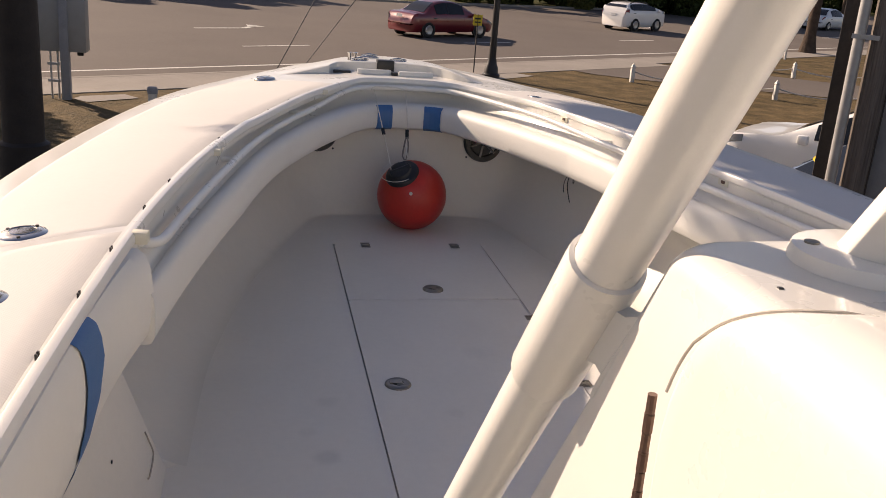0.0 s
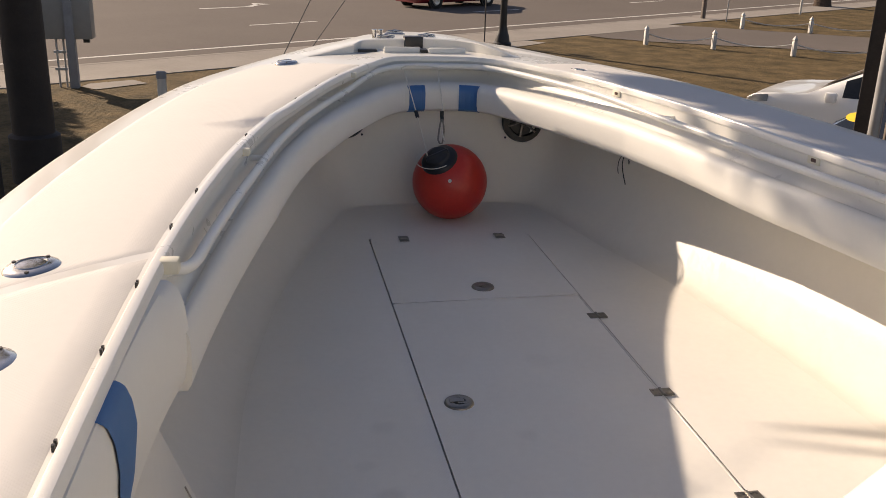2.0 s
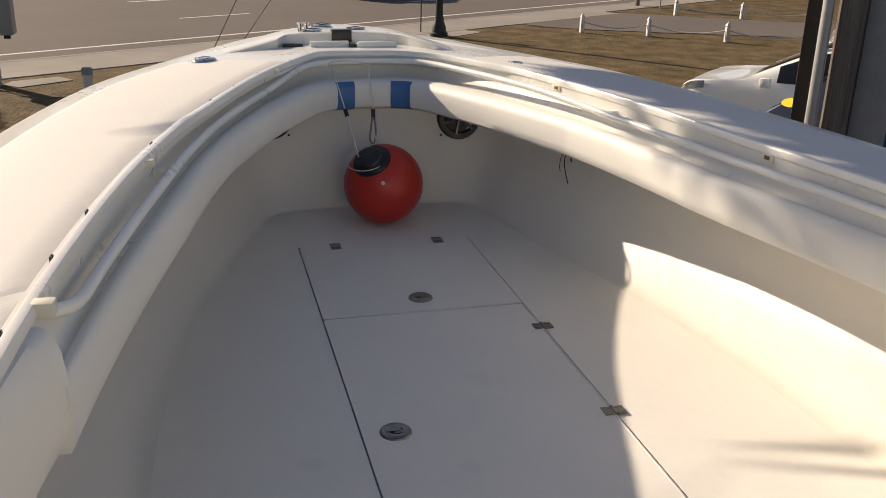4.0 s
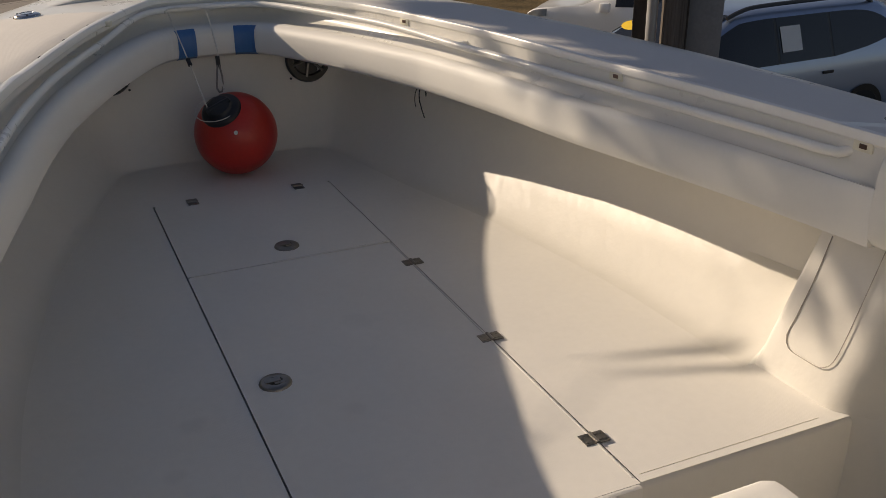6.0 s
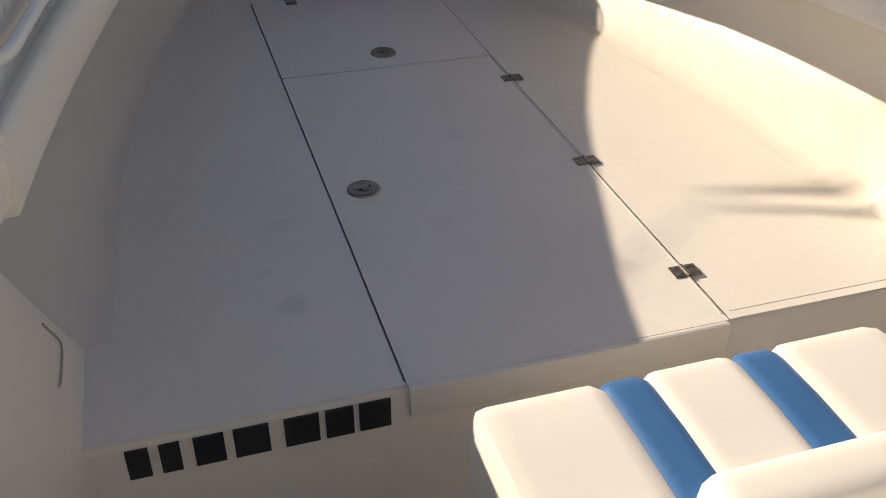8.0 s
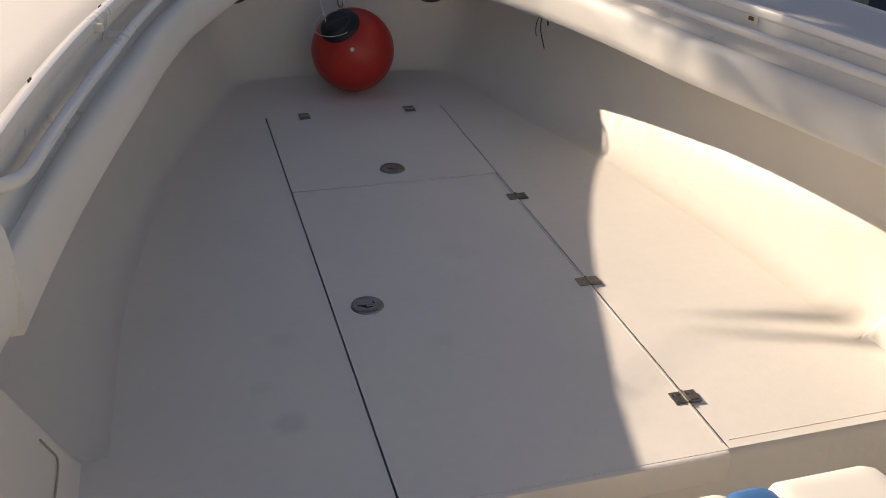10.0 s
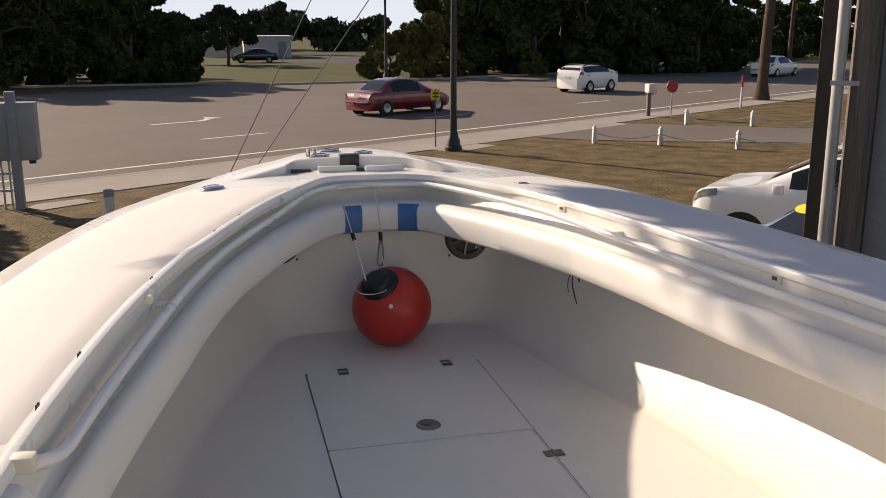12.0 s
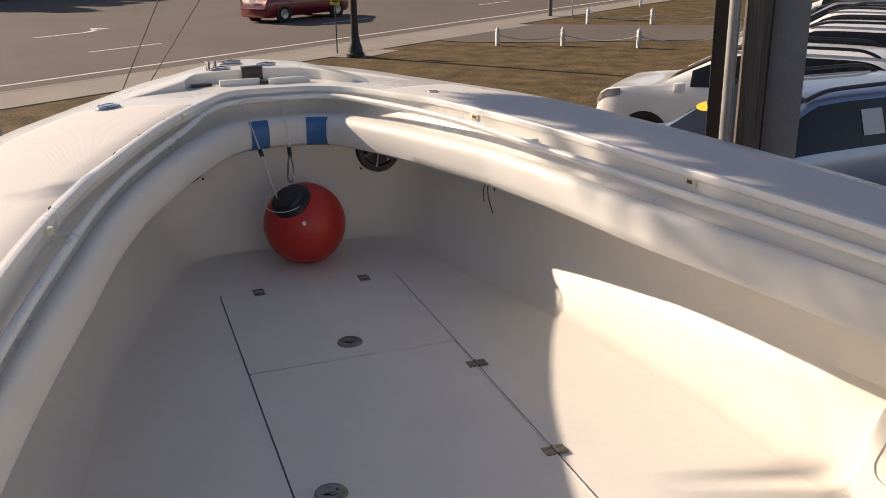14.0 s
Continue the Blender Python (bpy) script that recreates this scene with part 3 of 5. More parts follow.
# fairings at the aft end of the bow lining run into the side lining aft of them
for side in (-1, 1):
    bm = bmesh.new()
    rows = []
    for z in (0, .015, .04, .08, .13, .2, .3, .44):
        f = z / .44
        g = min(1, f * 3.2)
        fl = float(np.interp(z, [q[1] for q in LEVELS[1:]], [q[0] for q in LEVELS[1:]]))
        a = liner_row(fl, z)[0 if side < 0 else -1]
        if side < 0:
            c = Vector((-.820 - .17 * z, -1.600 - .60 * z, z))
            d = Vector((-.822 - .19 * z, -1.830 - .42 * z, z))
            aft = [d + Vector((-.003, -.02, 0)), d + Vector((-.030, -.16, 0)), d + Vector((-.045, -.40, 0)), Vector((d.x - .045, -3.2, z)), Vector((d.x - .045, -5.2, z))]
        else:
            c = Vector((.812 + .10 * z, -1.592 - .27 * z, z))
            d = Vector((.818 + .10 * z, -1.80 - .25 * z, z))
            aft = [d + Vector((.010, -.020, 0)), d + Vector((.030, -.045, 0)), d + Vector((.085, -.10, 0)), d + Vector((.095, -.125, 0)), Vector((d.x + .10, -3.2, z)), Vector((d.x + .10, -5.2, z))]
        rows.append([a, a.lerp(c, .5), a.lerp(c, .9), a.lerp(c, .985), c.lerp(d, .04), c.lerp(d, .2), c.lerp(d, .5), c.lerp(d, .95)] + aft)
    grid_faces(bm, rows)
    part("side_lining", bm, GEL_LINER, boat, "moulded off-white side lining and fairing", angle=60)
    bm = bmesh.new()
    rows = []
    for z in (0, -.12, -.30, -.40, -.428):
        if side < 0:
            w = -.822 - .12 * z
            rows.append([(w, -1.80, z), (w, -1.830, z), (w - .003, -1.85, z), (w - .030, -1.99, z), (w - .045, -2.23, z), (w - .045, -3.2, z), (w - .045, -5.2, z)])
        else:
            w = .818 + .10 * z
            rows.append([(w, -1.80, z), (w + .01, -1.82, z), (w + .03, -1.845, z), (w + .085, -1.90, z), (w + .095, -1.925, z), (w + .1, -3.2, z), (w + .1, -5.2, z)])
    grid_faces(bm, rows)
    part("lower_lining", bm, GEL_LINER, boat, "off-white lower side lining")
    # gasket line of the access panel set into the fairing
    if side > 0:
        loop = [Vector((.8115 + .10 * z0, y0, z0)) for y0, z0 in ((-1.719, 0.364), (-1.708, 0.3), (-1.695, 0.234), (-1.676, 0.157), (-1.663, 0.109), (-1.677, 0.083), (-1.711, 0.08), (-1.758, 0.081), (-1.781, 0.09), (-1.799, 0.113), (-1.813, 0.167), (-1.831, 0.267), (-1.851, 0.383))]
    else:
        loop = [Vector((-.819 - .17 * z0, y0, z0)) for y0, z0 in ((-1.735, .17), (-1.712, .13), (-1.700, .108), (-1.704, .098), (-1.73, .094), (-1.79, .096), (-1.806, .102))]
    bm = bmesh.new()
    tube(bm, catmull(loop, .02), .0012 if side > 0 else .0018, 6)
    part("panel_gasket", bm, GASKET_AND_SHADING, boat, "thin gasket line round an access panel")
b = bmesh.new()
spin(b, [(0, -.004), (.014, -.004), (.017, .006), (.025, .007), (.0285, 0)], Matrix.Translation((.884, -1.930, .344)) @ pose(0, 0, 0, 0, 0, 48) @ pose(0, 0, 0, 0, -90, 0), 20)
part("socket", b, STEEL, boat, "round stainless socket in the side lining")
b = bmesh.new()
spin(b, [(0, .003), (.004, .002), (.0045, -.002)], Matrix.Translation((-.879, -1.985, .25)) @ pose(0, 0, 0, 0, 90, 0), 8)
part("plug", b, BLACK, boat, "small dark screw plug")
# moulded line along the platform's aft edge
for x0, x1 in ((.325, .78),):
    part("edge_line", box_bm(x0, x1, -1.8236, -1.8224, -.001, .0006), PLASTIC_CREAM, boat, "fine moulded line along the platform edge", smooth=False)
part("transom", box_bm(-1.24, 1.24, -5.3, -5.2, -1.0, .55), GEL, boat, "white transom wall")

# ---- fittings of the bow cockpit ----
def near_inner(y, side):
    k = min((i for i in range(len(inner_line)) if (inner_line[i].x - XC) * side > 0), key=lambda i: abs(inner_line[i].y - y))
    return inner_line[k], inner_norm[k]


def near_bead(y, side):
    k = min((i for i in range(len(bead_line)) if (bead_line[i].x - XC) * side > 0), key=lambda i: abs(bead_line[i].y - y))
    return bead_line[k], bead_norm[k]


def facing(p, n, z):
    """A frame at a point of the coaming: x along it, y inboard, z up."""
    along = Vector((n.y, -n.x, 0))
    m = Matrix((along, n, Vector((0, 0, 1)))).transposed().to_4x4()
    m.translation = (p.x, p.y, z)
    return m


# rail brackets
for side, y in ((-1, -1.735), (-1, -.93), (-1, .22)):
    p, n = near_bead(y, side)
    m = facing(p, n, .575)
    b = bmesh.new()
    k = 1.35 if y < -1.5 else 1.0
    box(b, -.010 * k, .010 * k, -.004, .022 * k, .012, .012 + .018 * k, m)
    part("rail_clamp", b, PLASTIC_CREAM, boat, "small cream plastic clamp on the coaming", bevel=.003)
for side, y in ((-1, -.83), (-1, .02), (1, -.45)):
    p, n = near_inner(y, side)
    b = bmesh.new()
    tube(b, [p + Vector((0, 0, rail_pt(p, n).z)), rail_pt(p, n)], .008, 12)
    part("rail_standoff", b, POWDER, rail)
# brown latch plates on the starboard coaming
for y in (-.13, -1.09, -1.79):
    p, n = near_bead(y, 1)
    m = facing(p, n, .580)
    lp = part("strike_plate", box_bm(-.022, .022, -.002, .006, -.010, .012, m=m), PLASTIC_CREAM, boat, "small cream strike plate", bevel=.002)
    part("slot", box_bm(-.010, .006, .004, .008, -.003, .006, m=m), HINGE_BRONZE, lp, "brown slot")

# cover snaps along the bead
for y in (-2.55, -2.293, -2.053, -1.813, -1.569, -1.316, -0.824, -0.326, -0.081, 0.127, 0.342):
    p, n = near_bead(y, -1)
    m = facing(p, n, .604) @ Matrix.Translation((0, -.019, 0))
    for x0 in (-.0085, .0015):
        part("cover_snap", box_bm(x0 + .001, x0 + .0055, -.002, .0015, -.004, .0045, m=m), BLACK, boat, "small dark cover snap", smooth=False)

# flush pop-up cleats and rod-holder plates in the gunwale
def disc(x, y, r, tilt, kind):
    m = Matrix.Translation((x, y, .588)) @ pose(0, 0, 0, 0, tilt, 20)
    b = bmesh.new()
    spin(b, [(0, .010), (r * .5, .0095), (r * .75, .008), (r * .93, .005), (r, .000), (r, -.01)], m, 28)
    root = part(kind, b, STEEL, boat, "polished stainless flush deck plate")
    for a in (35, 130, 250):
        d = bmesh.new()
        spin(d, [(0, .0098), (r * .07, .0098), (r * .08, .006)], m @ Matrix.Translation((r * .75 * math.cos(radians(a)), r * .75 * math.sin(radians(a)), 0)), 10)
        part("fastener", d, BLACK, root, "dark recessed fastener")
    e = bmesh.new()
    spin(e, [(r * .50, .009), (r * .53, .0108), (r * .56, .0085)], m, 24)
    part("ring", e, STEEL, root)


for x, y, r, kind in ((-1.068, -1.701, .048, "cleat_plate"), (-1.064, -2.063, .056, "rod_holder_plate"), (-0.583, 0.535, .045, "cleat_plate"), (1.000, -1.722, .048, "cleat_plate"), (1.005, -2.002, .056, "rod_holder_plate"), (0.556, 0.313, .045, "cleat_plate")):
    disc(x, y, r, -4 if x < 0 else 4, kind)

# raised foredeck moulding: its after wall stands round the anchor locker's recess
WALL = [(-.64, .74), (-.46, .755), (-.36, .77), (-.318, .785), (-.305, .80), (-.296, .86), (-.27, .885), (-.10, .895), (.06, .885), (.14, .865), (.20, .80), (.25, .72), (.30, .66), (.36, .64), (.50, .60)]
out_y = [p.y for p in outer_line[:131]]
out_w = [xc(p.y) - p.x for p in outer_line[:131]]
rows = []
for u in np.linspace(-1, 1, 61):
    y_far = 1.60
    x_wall = u * .60
    y_wall = float(np.interp(x_wall, [w[0] for w in WALL], [w[1] for w in WALL]))
    row = []
    for f, dz in ((0, -.012), (.001, 1), (.012, 1), (.05, 1), (.12, 1), (.25, 1), (.42, 1), (.6, 1), (.8, 1), (1, 1)):
        y = y_wall + (y_far - y_wall) * f
        w = .955 * float(np.interp(y, out_y, out_w))
        x = xc(y) + (x_wall * (1 - f) + u * w * f if abs(x_wall) < w else math.copysign(w, u))
        base = .600 - .042 * min(1.0, abs(x - xc(y)) / (w / .955)) ** 2 - .030 * f * f
        tall = .042 * smooth_step(-.58, -.24, x_wall) * (1 - smooth_step(.20, .42, x_wall)) * (1 - .55 * f)
        z = base + (tall if dz == 1 else dz) - (.004 if f == .001 else 0) - .006 * (tall < .002)
        row.append((x, y, z))
    rows.append(row)
bm = bmesh.new()
grid_faces(bm, rows)
part("foredeck_moulding", bm, GEL, boat, "raised white foredeck moulding round the anchor locker", angle=35)
part("locker_lid", box_bm(-.165, -.008, .765, .785, .585, .621), GEL, boat, "white lip of the anchor locker", bevel=.004)
part("locker_lid", box_bm(.022, .185, .735, .757, .585, .622), GEL, boat, "white lip of the anchor locker with rounded corners", bevel=.009)
part("locker_gap", box_bm(-.007, .021, .752, .80, .585, .612), BLACK, boat, "dark gap between the lids", smooth=False)
part("locker_slot", box_bm(-.27, -.19, .80, .83, .585, .606), BLACK, boat, "dark slot in the foredeck", bevel=.003)
part("roller_stop", box_bm(-.060, .022, .878, .93, .590, .651), BLACK, boat, "dark plastic anchor roller stop", bevel=.004)
b = bmesh.new()
for dx in (-.016, .012):
    spin(b, [(.013, .615), (.009, .635), (.009, .664), (.013, .670), (0, .672)], Matrix.Translation((-.165 + dx, .98, 0)), 10)
part("bow_bitts", b, STEEL, boat, "pair of polished stainless bitts")
for cx, cy in ((-.07, 1.12), (.055, .985), (-.135, .94)):
    b = bmesh.new()
    spin(b, [(.040, .615), (.040, .636), (.030, .641), (0, .642)], Matrix.Translation((cx, cy, 0)) @ Matrix.Diagonal((1.2, .6, 1, 1)), 16)
    tube(b, [(cx - .040, cy, .645), (cx, cy, .649), (cx + .040, cy, .645)], [.003, .006, .003], 10)
    part("bow_cleat", b, STEEL, boat, "polished stainless bow cleat")

# speakers in the forward bulkhead
def speaker(x, z):
    m = Matrix.Translation((x, .572, z)) @ pose(0, 0, 0, 84, 0, 0)
    b = bmesh.new()
    spin(b, [(0, .004), (.060, .004), (.066, .016), (.086, .016), (.091, .008), (.092, -.004)], m, 32)
    root = part("speaker", b, BLACK, boat, "round black bulkhead loudspeaker with a spoked grille")
    for k in range(6):
        a = k * math.tau / 6 + .3
        g = bmesh.new()
        tube(g, [m @ Vector((.015 * math.cos(a), .015 * math.sin(a), .012)), m @ Vector((.07 * math.cos(a), .07 * math.sin(a), .016))], .0055, 6)
        part("grille_bar", g, STEEL_DULL, root)
    g = bmesh.new()
    spin(g, [(0, .02), (.016, .018), (.02, .008)], m, 16)
    part("grille_hub", g, BLACK, root)
    for k in range(4):
        a = k * math.tau / 4 + .75
        g = bmesh.new()
        spin(g, [(0, .004), (.004, .003), (.005, -.003)], m @ Matrix.Translation((.104 * math.cos(a), .104 * math.sin(a), .002)), 8)
        part("screw", g, BLACK, root)


speaker(.408, .340)
speaker(-.352, .366)

# lip of the long hatch, folded down over the riser
part("hatch_lip", box_bm(HC - HX + .001, HC + HX - .001, -1.864, -1.846, -.062, .0028), NONSKID_FLOOR, boat, "rounded lip of the long hatch over the riser", bevel=.006)

# loose wires hanging from the starboard lining
b = bmesh.new()
tube(b, catmull([(.60, -.16, .39), (.578, -.165, .365), (.568, -.18, .335), (.572, -.19, .30), (.578, -.20, .27)], .01), .0020, 6)
tube(b, catmull([(.60, -.16, .39), (.592, -.19, .375), (.580, -.205, .36), (.584, -.20, .345), (.594, -.18, .35)], .01), .0018, 6)
tube(b, catmull([(.60, -.16, .39), (.570, -.15, .355), (.562, -.155, .32), (.564, -.16, .30)], .01), .0015, 6)
part("loose_wires", b, BLACK, boat, "thin dark wires hanging from the lining")

# dark bars in place of the number on the riser
for x0, x1 in ((-.764, -.729), (-.713, -.681), (-.660, -.612), (-.597, -.540), (-.515, -.458), (-.447, -.400), (-.390, -.336)):
    b = box_bm(x0, x1, -1.858, -1.8525, -.073, -.014)
    part("number_bar", b, DECAL, boat, "black bar decal on the riser", smooth=False)

# ---- red mooring buoy ----
buoy = thing("mooring_buoy", "red inflatable buoy with a black collar, on the bow floor", "buoy", at=Matrix.Translation((.045, .315, .150)))
R = .150
axis = Vector((-.42, -.44, .79)).normalized()
bmx = Vector((0, 0, 1)).rotation_difference(axis).to_matrix().to_4x4()
b = bmesh.new()
spin(b, [(0, -R)] + [(R * math.sin(a), -R * math.cos(a)) for a in np.linspace(.12, math.pi - .35, 26)], bmx, 40)
part("ball", b, RED, buoy, "red vinyl ball")
b = bmesh.new()
spin(b, [(.074, R * .84), (.073, R * .92), (.066, R * .97), (.052, R * 1.00), (.047, R * 1.03), (.043, R * 1.08), (.034, R * 1.10), (0, R * 1.10)], bmx, 24)
collar = part("collar", b, BLACK, buoy, "black rope eye collar")
b = bmesh.new()
tube(b, [bmx @ Vector((-.045, 0, R * 1.06)), bmx @ Vector((.045, 0, R * 1.06))], .012, 10)
part("eye", b, BLACK, collar)
b = bmesh.new()
va = Vector((-.19, -.93, .28)).normalized()
spin(b, [(.0075, R - .002), (.0075, R + .003), (.004, R + .004), (0, R + .002)], Vector((0, 0, 1)).rotation_difference(va).to_matrix().to_4x4(), 12)
part("valve", b, ROPE, buoy, "small pale inflation valve")

# lines that tie the buoy to the grab rail
tie = thing("tie_line", "thin white cord tying the buoy to the rail", "rope", at=Matrix.Translation((-.06, .40, .36)))
inv = tie.matrix_world.inverted()


def cord(name, pts, r, mat, label):
    q = bmesh.new()
    tube(q, [inv @ p for p in catmull(pts, .012)], r, 6)
    return part(name, q, mat, tie, label)


eye_p = buoy.matrix_world @ (bmx @ Vector((-.035, 0, R * 1.2)))
rp = Vector((-.115, .525, .565))
cord("cord", [rp, rp.lerp(eye_p, .5) + Vector((0, -.02, 0)), eye_p], 0.0024, ROPE, "white cord")
cord("cord", [rp + Vector((.33, .0, 0)) * .42, Vector((.03, .43, .42)), Vector((.02, .40, .36)), eye_p + Vector((.07, .02, .05))], 0.0024, ROPE, "white cord")
cord("cord", [rp + Vector((-.012, -.014, .0)), rp + Vector((0, -.016, .015)), rp + Vector((.10, -.012, .014)), rp + Vector((.16, -.014, .0))], 0.0028, ROPE, "white cord wrapped on the rail")
ring_pts = [buoy.matrix_world @ (bmx @ Vector((.075 * math.cos(a) - .01, .062 * math.sin(a), R * (1.02 - .12 * math.cos(a))))) for a in np.linspace(0, math.tau, 20)]
cord("cord_loop", ring_pts, .0015, ROPE, "white cord looped round the collar")
for f in (.52,):
    c0 = rp.lerp(eye_p, f) + Vector((0, -.02, 0))
    d0 = (eye_p - rp).normalized() * .014
    q = bmesh.new()
    tube(q, [inv @ (c0 - d0), inv @ (c0 + d0)], .008, 8)
    part("clip", q, BLACK, tie, "dark cord clip")
c1 = Vector((.025, .415, .395))
q = bmesh.new()
tube(q, [inv @ (c1 + Vector((0, .004, .02))), inv @ (c1 - Vector((0, .004, .02)))], .008, 8)
part("clip", q, BLACK, tie, "dark cord clip")
cord("snap_hook", [c1, c1 + Vector((-.012, -.02, -.04)), c1 + Vector((-.02, -.04, -.09)), c1 + Vector((-.005, -.045, -.10)), c1 + Vector((.004, -.03, -.05)), c1], .0035, STEEL_DULL, "steel snap hook")

# ---- console, its seat cushion and the top's frame ----
console = thing("console", "white fibreglass centre console with a hinged side door", "console", at=Matrix.Translation((.025, -2.9, -.43)))
CI = console.matrix_world.inverted()


def console_bm():
    """Rounded box with a raked, bowed front and a soft shoulder round its level top."""
    b = bmesh.new()
    levels = [(z, 0.0) for z in (-.43, .22, .60, .80, .94, 1.002)]
    for k in range(1, 8):
        a = radians(90 * k / 7)
        levels.append((1.002 + .018 * math.sin(a), .018 * (1 - math.cos(a))))
    rows = []
    for z, inset in levels:
        yf = float(np.interp(z, [-.43, .22, .66, 1.020], [-2.46, -2.480, -2.795, -3.040]))
        row = []
        r = .040 - inset
        sh = 0.0
        for k in range(11):
            a = radians(9 * k)
            row.append((.355 - sh + r * math.cos(a), yf - .04 + r * math.sin(a), z))
        for u in np.linspace(1, -1, 15)[1:-1]:
            row.append(((.355 - sh) * u, yf - inset + .012 * (1 - u * u), z))
        for k in range(11):
            a = radians(90 + 9 * k)
            row.append((-.352 + sh + r * math.cos(a), yf - .04 + r * math.sin(a), z))
        for k in range(11):
            a = radians(180 + 9 * k)
            row.append((-.354 + r * math.cos(a), -3.90 + r * math.sin(a), z))
        for k in range(11):
            a = radians(270 + 9 * k)
            row.append((.355 + r * math.cos(a), -3.90 + r * math.sin(a), z))
        rows.append([CI @ Vector(q) for q in row])
    vs = grid_faces(b, rows, wrap=True)
    b.faces.new(vs[-1])
    return b


shell = part("body", console_bm(), GEL, console, "glossy white moulded console shell", angle=35)
shell.data.polygons[len(shell.data.polygons) - 1].use_smooth = False


# lid that wraps the port side and the top, slightly proud, and its piano hinge
def lid_back(z):
    """How far the lid's front edge curves aft as it rises on to the console's top."""
    q = min(1.0, max(0.0, (z - .900) / .1335))
    return .118 * (1 - math.sqrt(1 - q * q))


def door_bm():
    b = bmesh.new()
    arc = [(-.364 - .040 * math.cos(radians(9 * k)), .990 + .040 * math.sin(radians(9 * k))) for k in range(11)]
    sec = [(-.404, z) for z in (-.30, .3, .7, .87, .90, .92, .94, .96, .975)] + arc + [(-.30, 1.0305), (.0, 1.033)]
    rows = []
    for dy, lift in ((-.0, -.013), (-.0005, -.006), (-.003, -.0015), (-.008, .0), (-.02, .0), (-.4, .0), (-.75, .0)):
        row = []
        for k, (x, z) in enumerate(sec):
            back = lid_back(z)
            n = Vector((-1, 0, 0)) if k < 9 else Vector((0, 0, 1)) if k > 19 else Vector((-math.cos(radians(9 * (k - 9))), 0, math.sin(radians(9 * (k - 9)))))
            row.append(CI @ (Vector((x, -3.097 + dy - back, z)) + n * lift))
        rows.append(row)
    grid_faces(b, rows)
    return b


door = part("door", door_bm(), GEL, console, "white lid wrapping the side and top, with rounded edges", angle=60)
# thin tube drawn in for the soft shading along the lid's front edge
q = bmesh.new()
seam = []
for z in (.945, .955, .965, .975, .985):
    seam.append(Vector((-.4035, -3.0945 - lid_back(z + .003), z)))
for k in range(1, 11):
    a = radians(9 * k)
    z = .990 + .037 * math.sin(a)
    x = -.364 - .037 * math.cos(a)
    seam.append(Vector((x, -3.0945 - lid_back(z + .003), z)))
seam.append(Vector((-.29, -3.214, 1.024)))
tube(q, [CI @ v for v in seam], .0010, 6)
part("lid_shading_line", q, GASKET_AND_SHADING, console, "thin line standing for the shading along the lid's edge")
part("latch_dot", box_bm(-.0014, .0014, -.0014, .0014, -.001, .0012, m=CI @ Matrix.Translation((-.366, -3.135, 1.0195))), BLACK, console, "small dark screw", smooth=False)
for k in range(44):
    z1 = .936 - k * .0130
    b = bmesh.new()
    tube(b, [CI @ Vector((-.4045, -3.088, z1)), CI @ Vector((-.4045, -3.088, z1 - .0120))], .0033 if k % 2 else .0030, 8)
    part("hinge_knuckle", b, HINGE_BRONZE, door, "tarnished piano hinge knuckle")

# seat cushion before the console
cushion = thing("seat_cushion", "white vinyl seat cushion with two blue stripes, ahead of the console", "cushion", at=Matrix.Translation((-.012, -2.286, .150)))


def pad_bm(x0, x1, lift, ends):
    """One stitched panel of the cushion, puffed between its seams."""
    q = bmesh.new()
    rows = []
    for x in np.linspace(x0, x1, 15):
        e = min((x - x0) if ends[0] else 9, (x1 - x) if ends[1] else 9)
        m = min(x - x0, x1 - x)
        soft = 1 - (1 - min(1, m / .016)) ** 2
        rnd = 1 - (1 - min(1, e / .022)) ** 2 if e < .022 else 1
        h = .103 + (lift * soft)
        yf = .110 + .005 * soft
        drop = (1 - rnd ** .5) * .022
        prof = [(yf - drop, .0), (yf + .002 - drop, .03), (yf + .001 - drop, h - .030 - drop), (yf - .006 - drop, h - .011 - drop), (yf - .018 - drop, h - .003 - drop), (yf - .036, h - drop), (.0, h + .003 - drop), (-.12, h - drop), (-.27, h - .004 - drop), (-.285, h - .02)]
        rows.append([(x, y, z) for y, z in prof])
    vs = grid_faces(q, rows)
    q.faces.new(vs[0])
    q.faces.new(vs[-1])
    return q


for k, (x0, x1, mat, lab, nm) in enumerate(((-.306, -.125, VINYL, "white vinyl panel", "pad"), (-.125, -.062, VINYL_BLUE, "blue vinyl stripe", "stripe"), (-.062, .068, VINYL, "white vinyl panel", "pad"), (.068, .131, VINYL_BLUE, "blue vinyl stripe", "stripe"), (.131, .306, VINYL, "white vinyl panel", "pad"))):
    part(nm, pad_bm(x0, x1, .006 if mat is VINYL else .0045, (k == 0, k == 4)), mat, cushion, lab)
b = bmesh.new()
box(b, -.28, .28, -.22, .085, 0, .575, CI @ Matrix.Translation((-.008, -2.30, -.43)))
seat_box = part("seat_box", b, GEL_LINER, console, "off-white moulded seat box", bevel=.04)
b = bmesh.new()
spin(b, [(.022, .0), (.024, .006), (.016, .008), (.014, -.004), (0, -.004)], CI @ Matrix.Translation((-.008 - .281, -2.27, .06)) @ pose(0, 0, 0, 0, -90, 0), 16)
part("socket", b, STEEL, seat_box, "round stainless socket")
b = bmesh.new()
box(b, -.112, .30, -.185, -.090, .060, .146)
bmesh.ops.bevel(b, geom=b.edges[:], offset=.038, segments=5, profile=.55, affect='EDGES')
roll = part("backrest", b, VINYL, cushion, "white vinyl backrest roll")
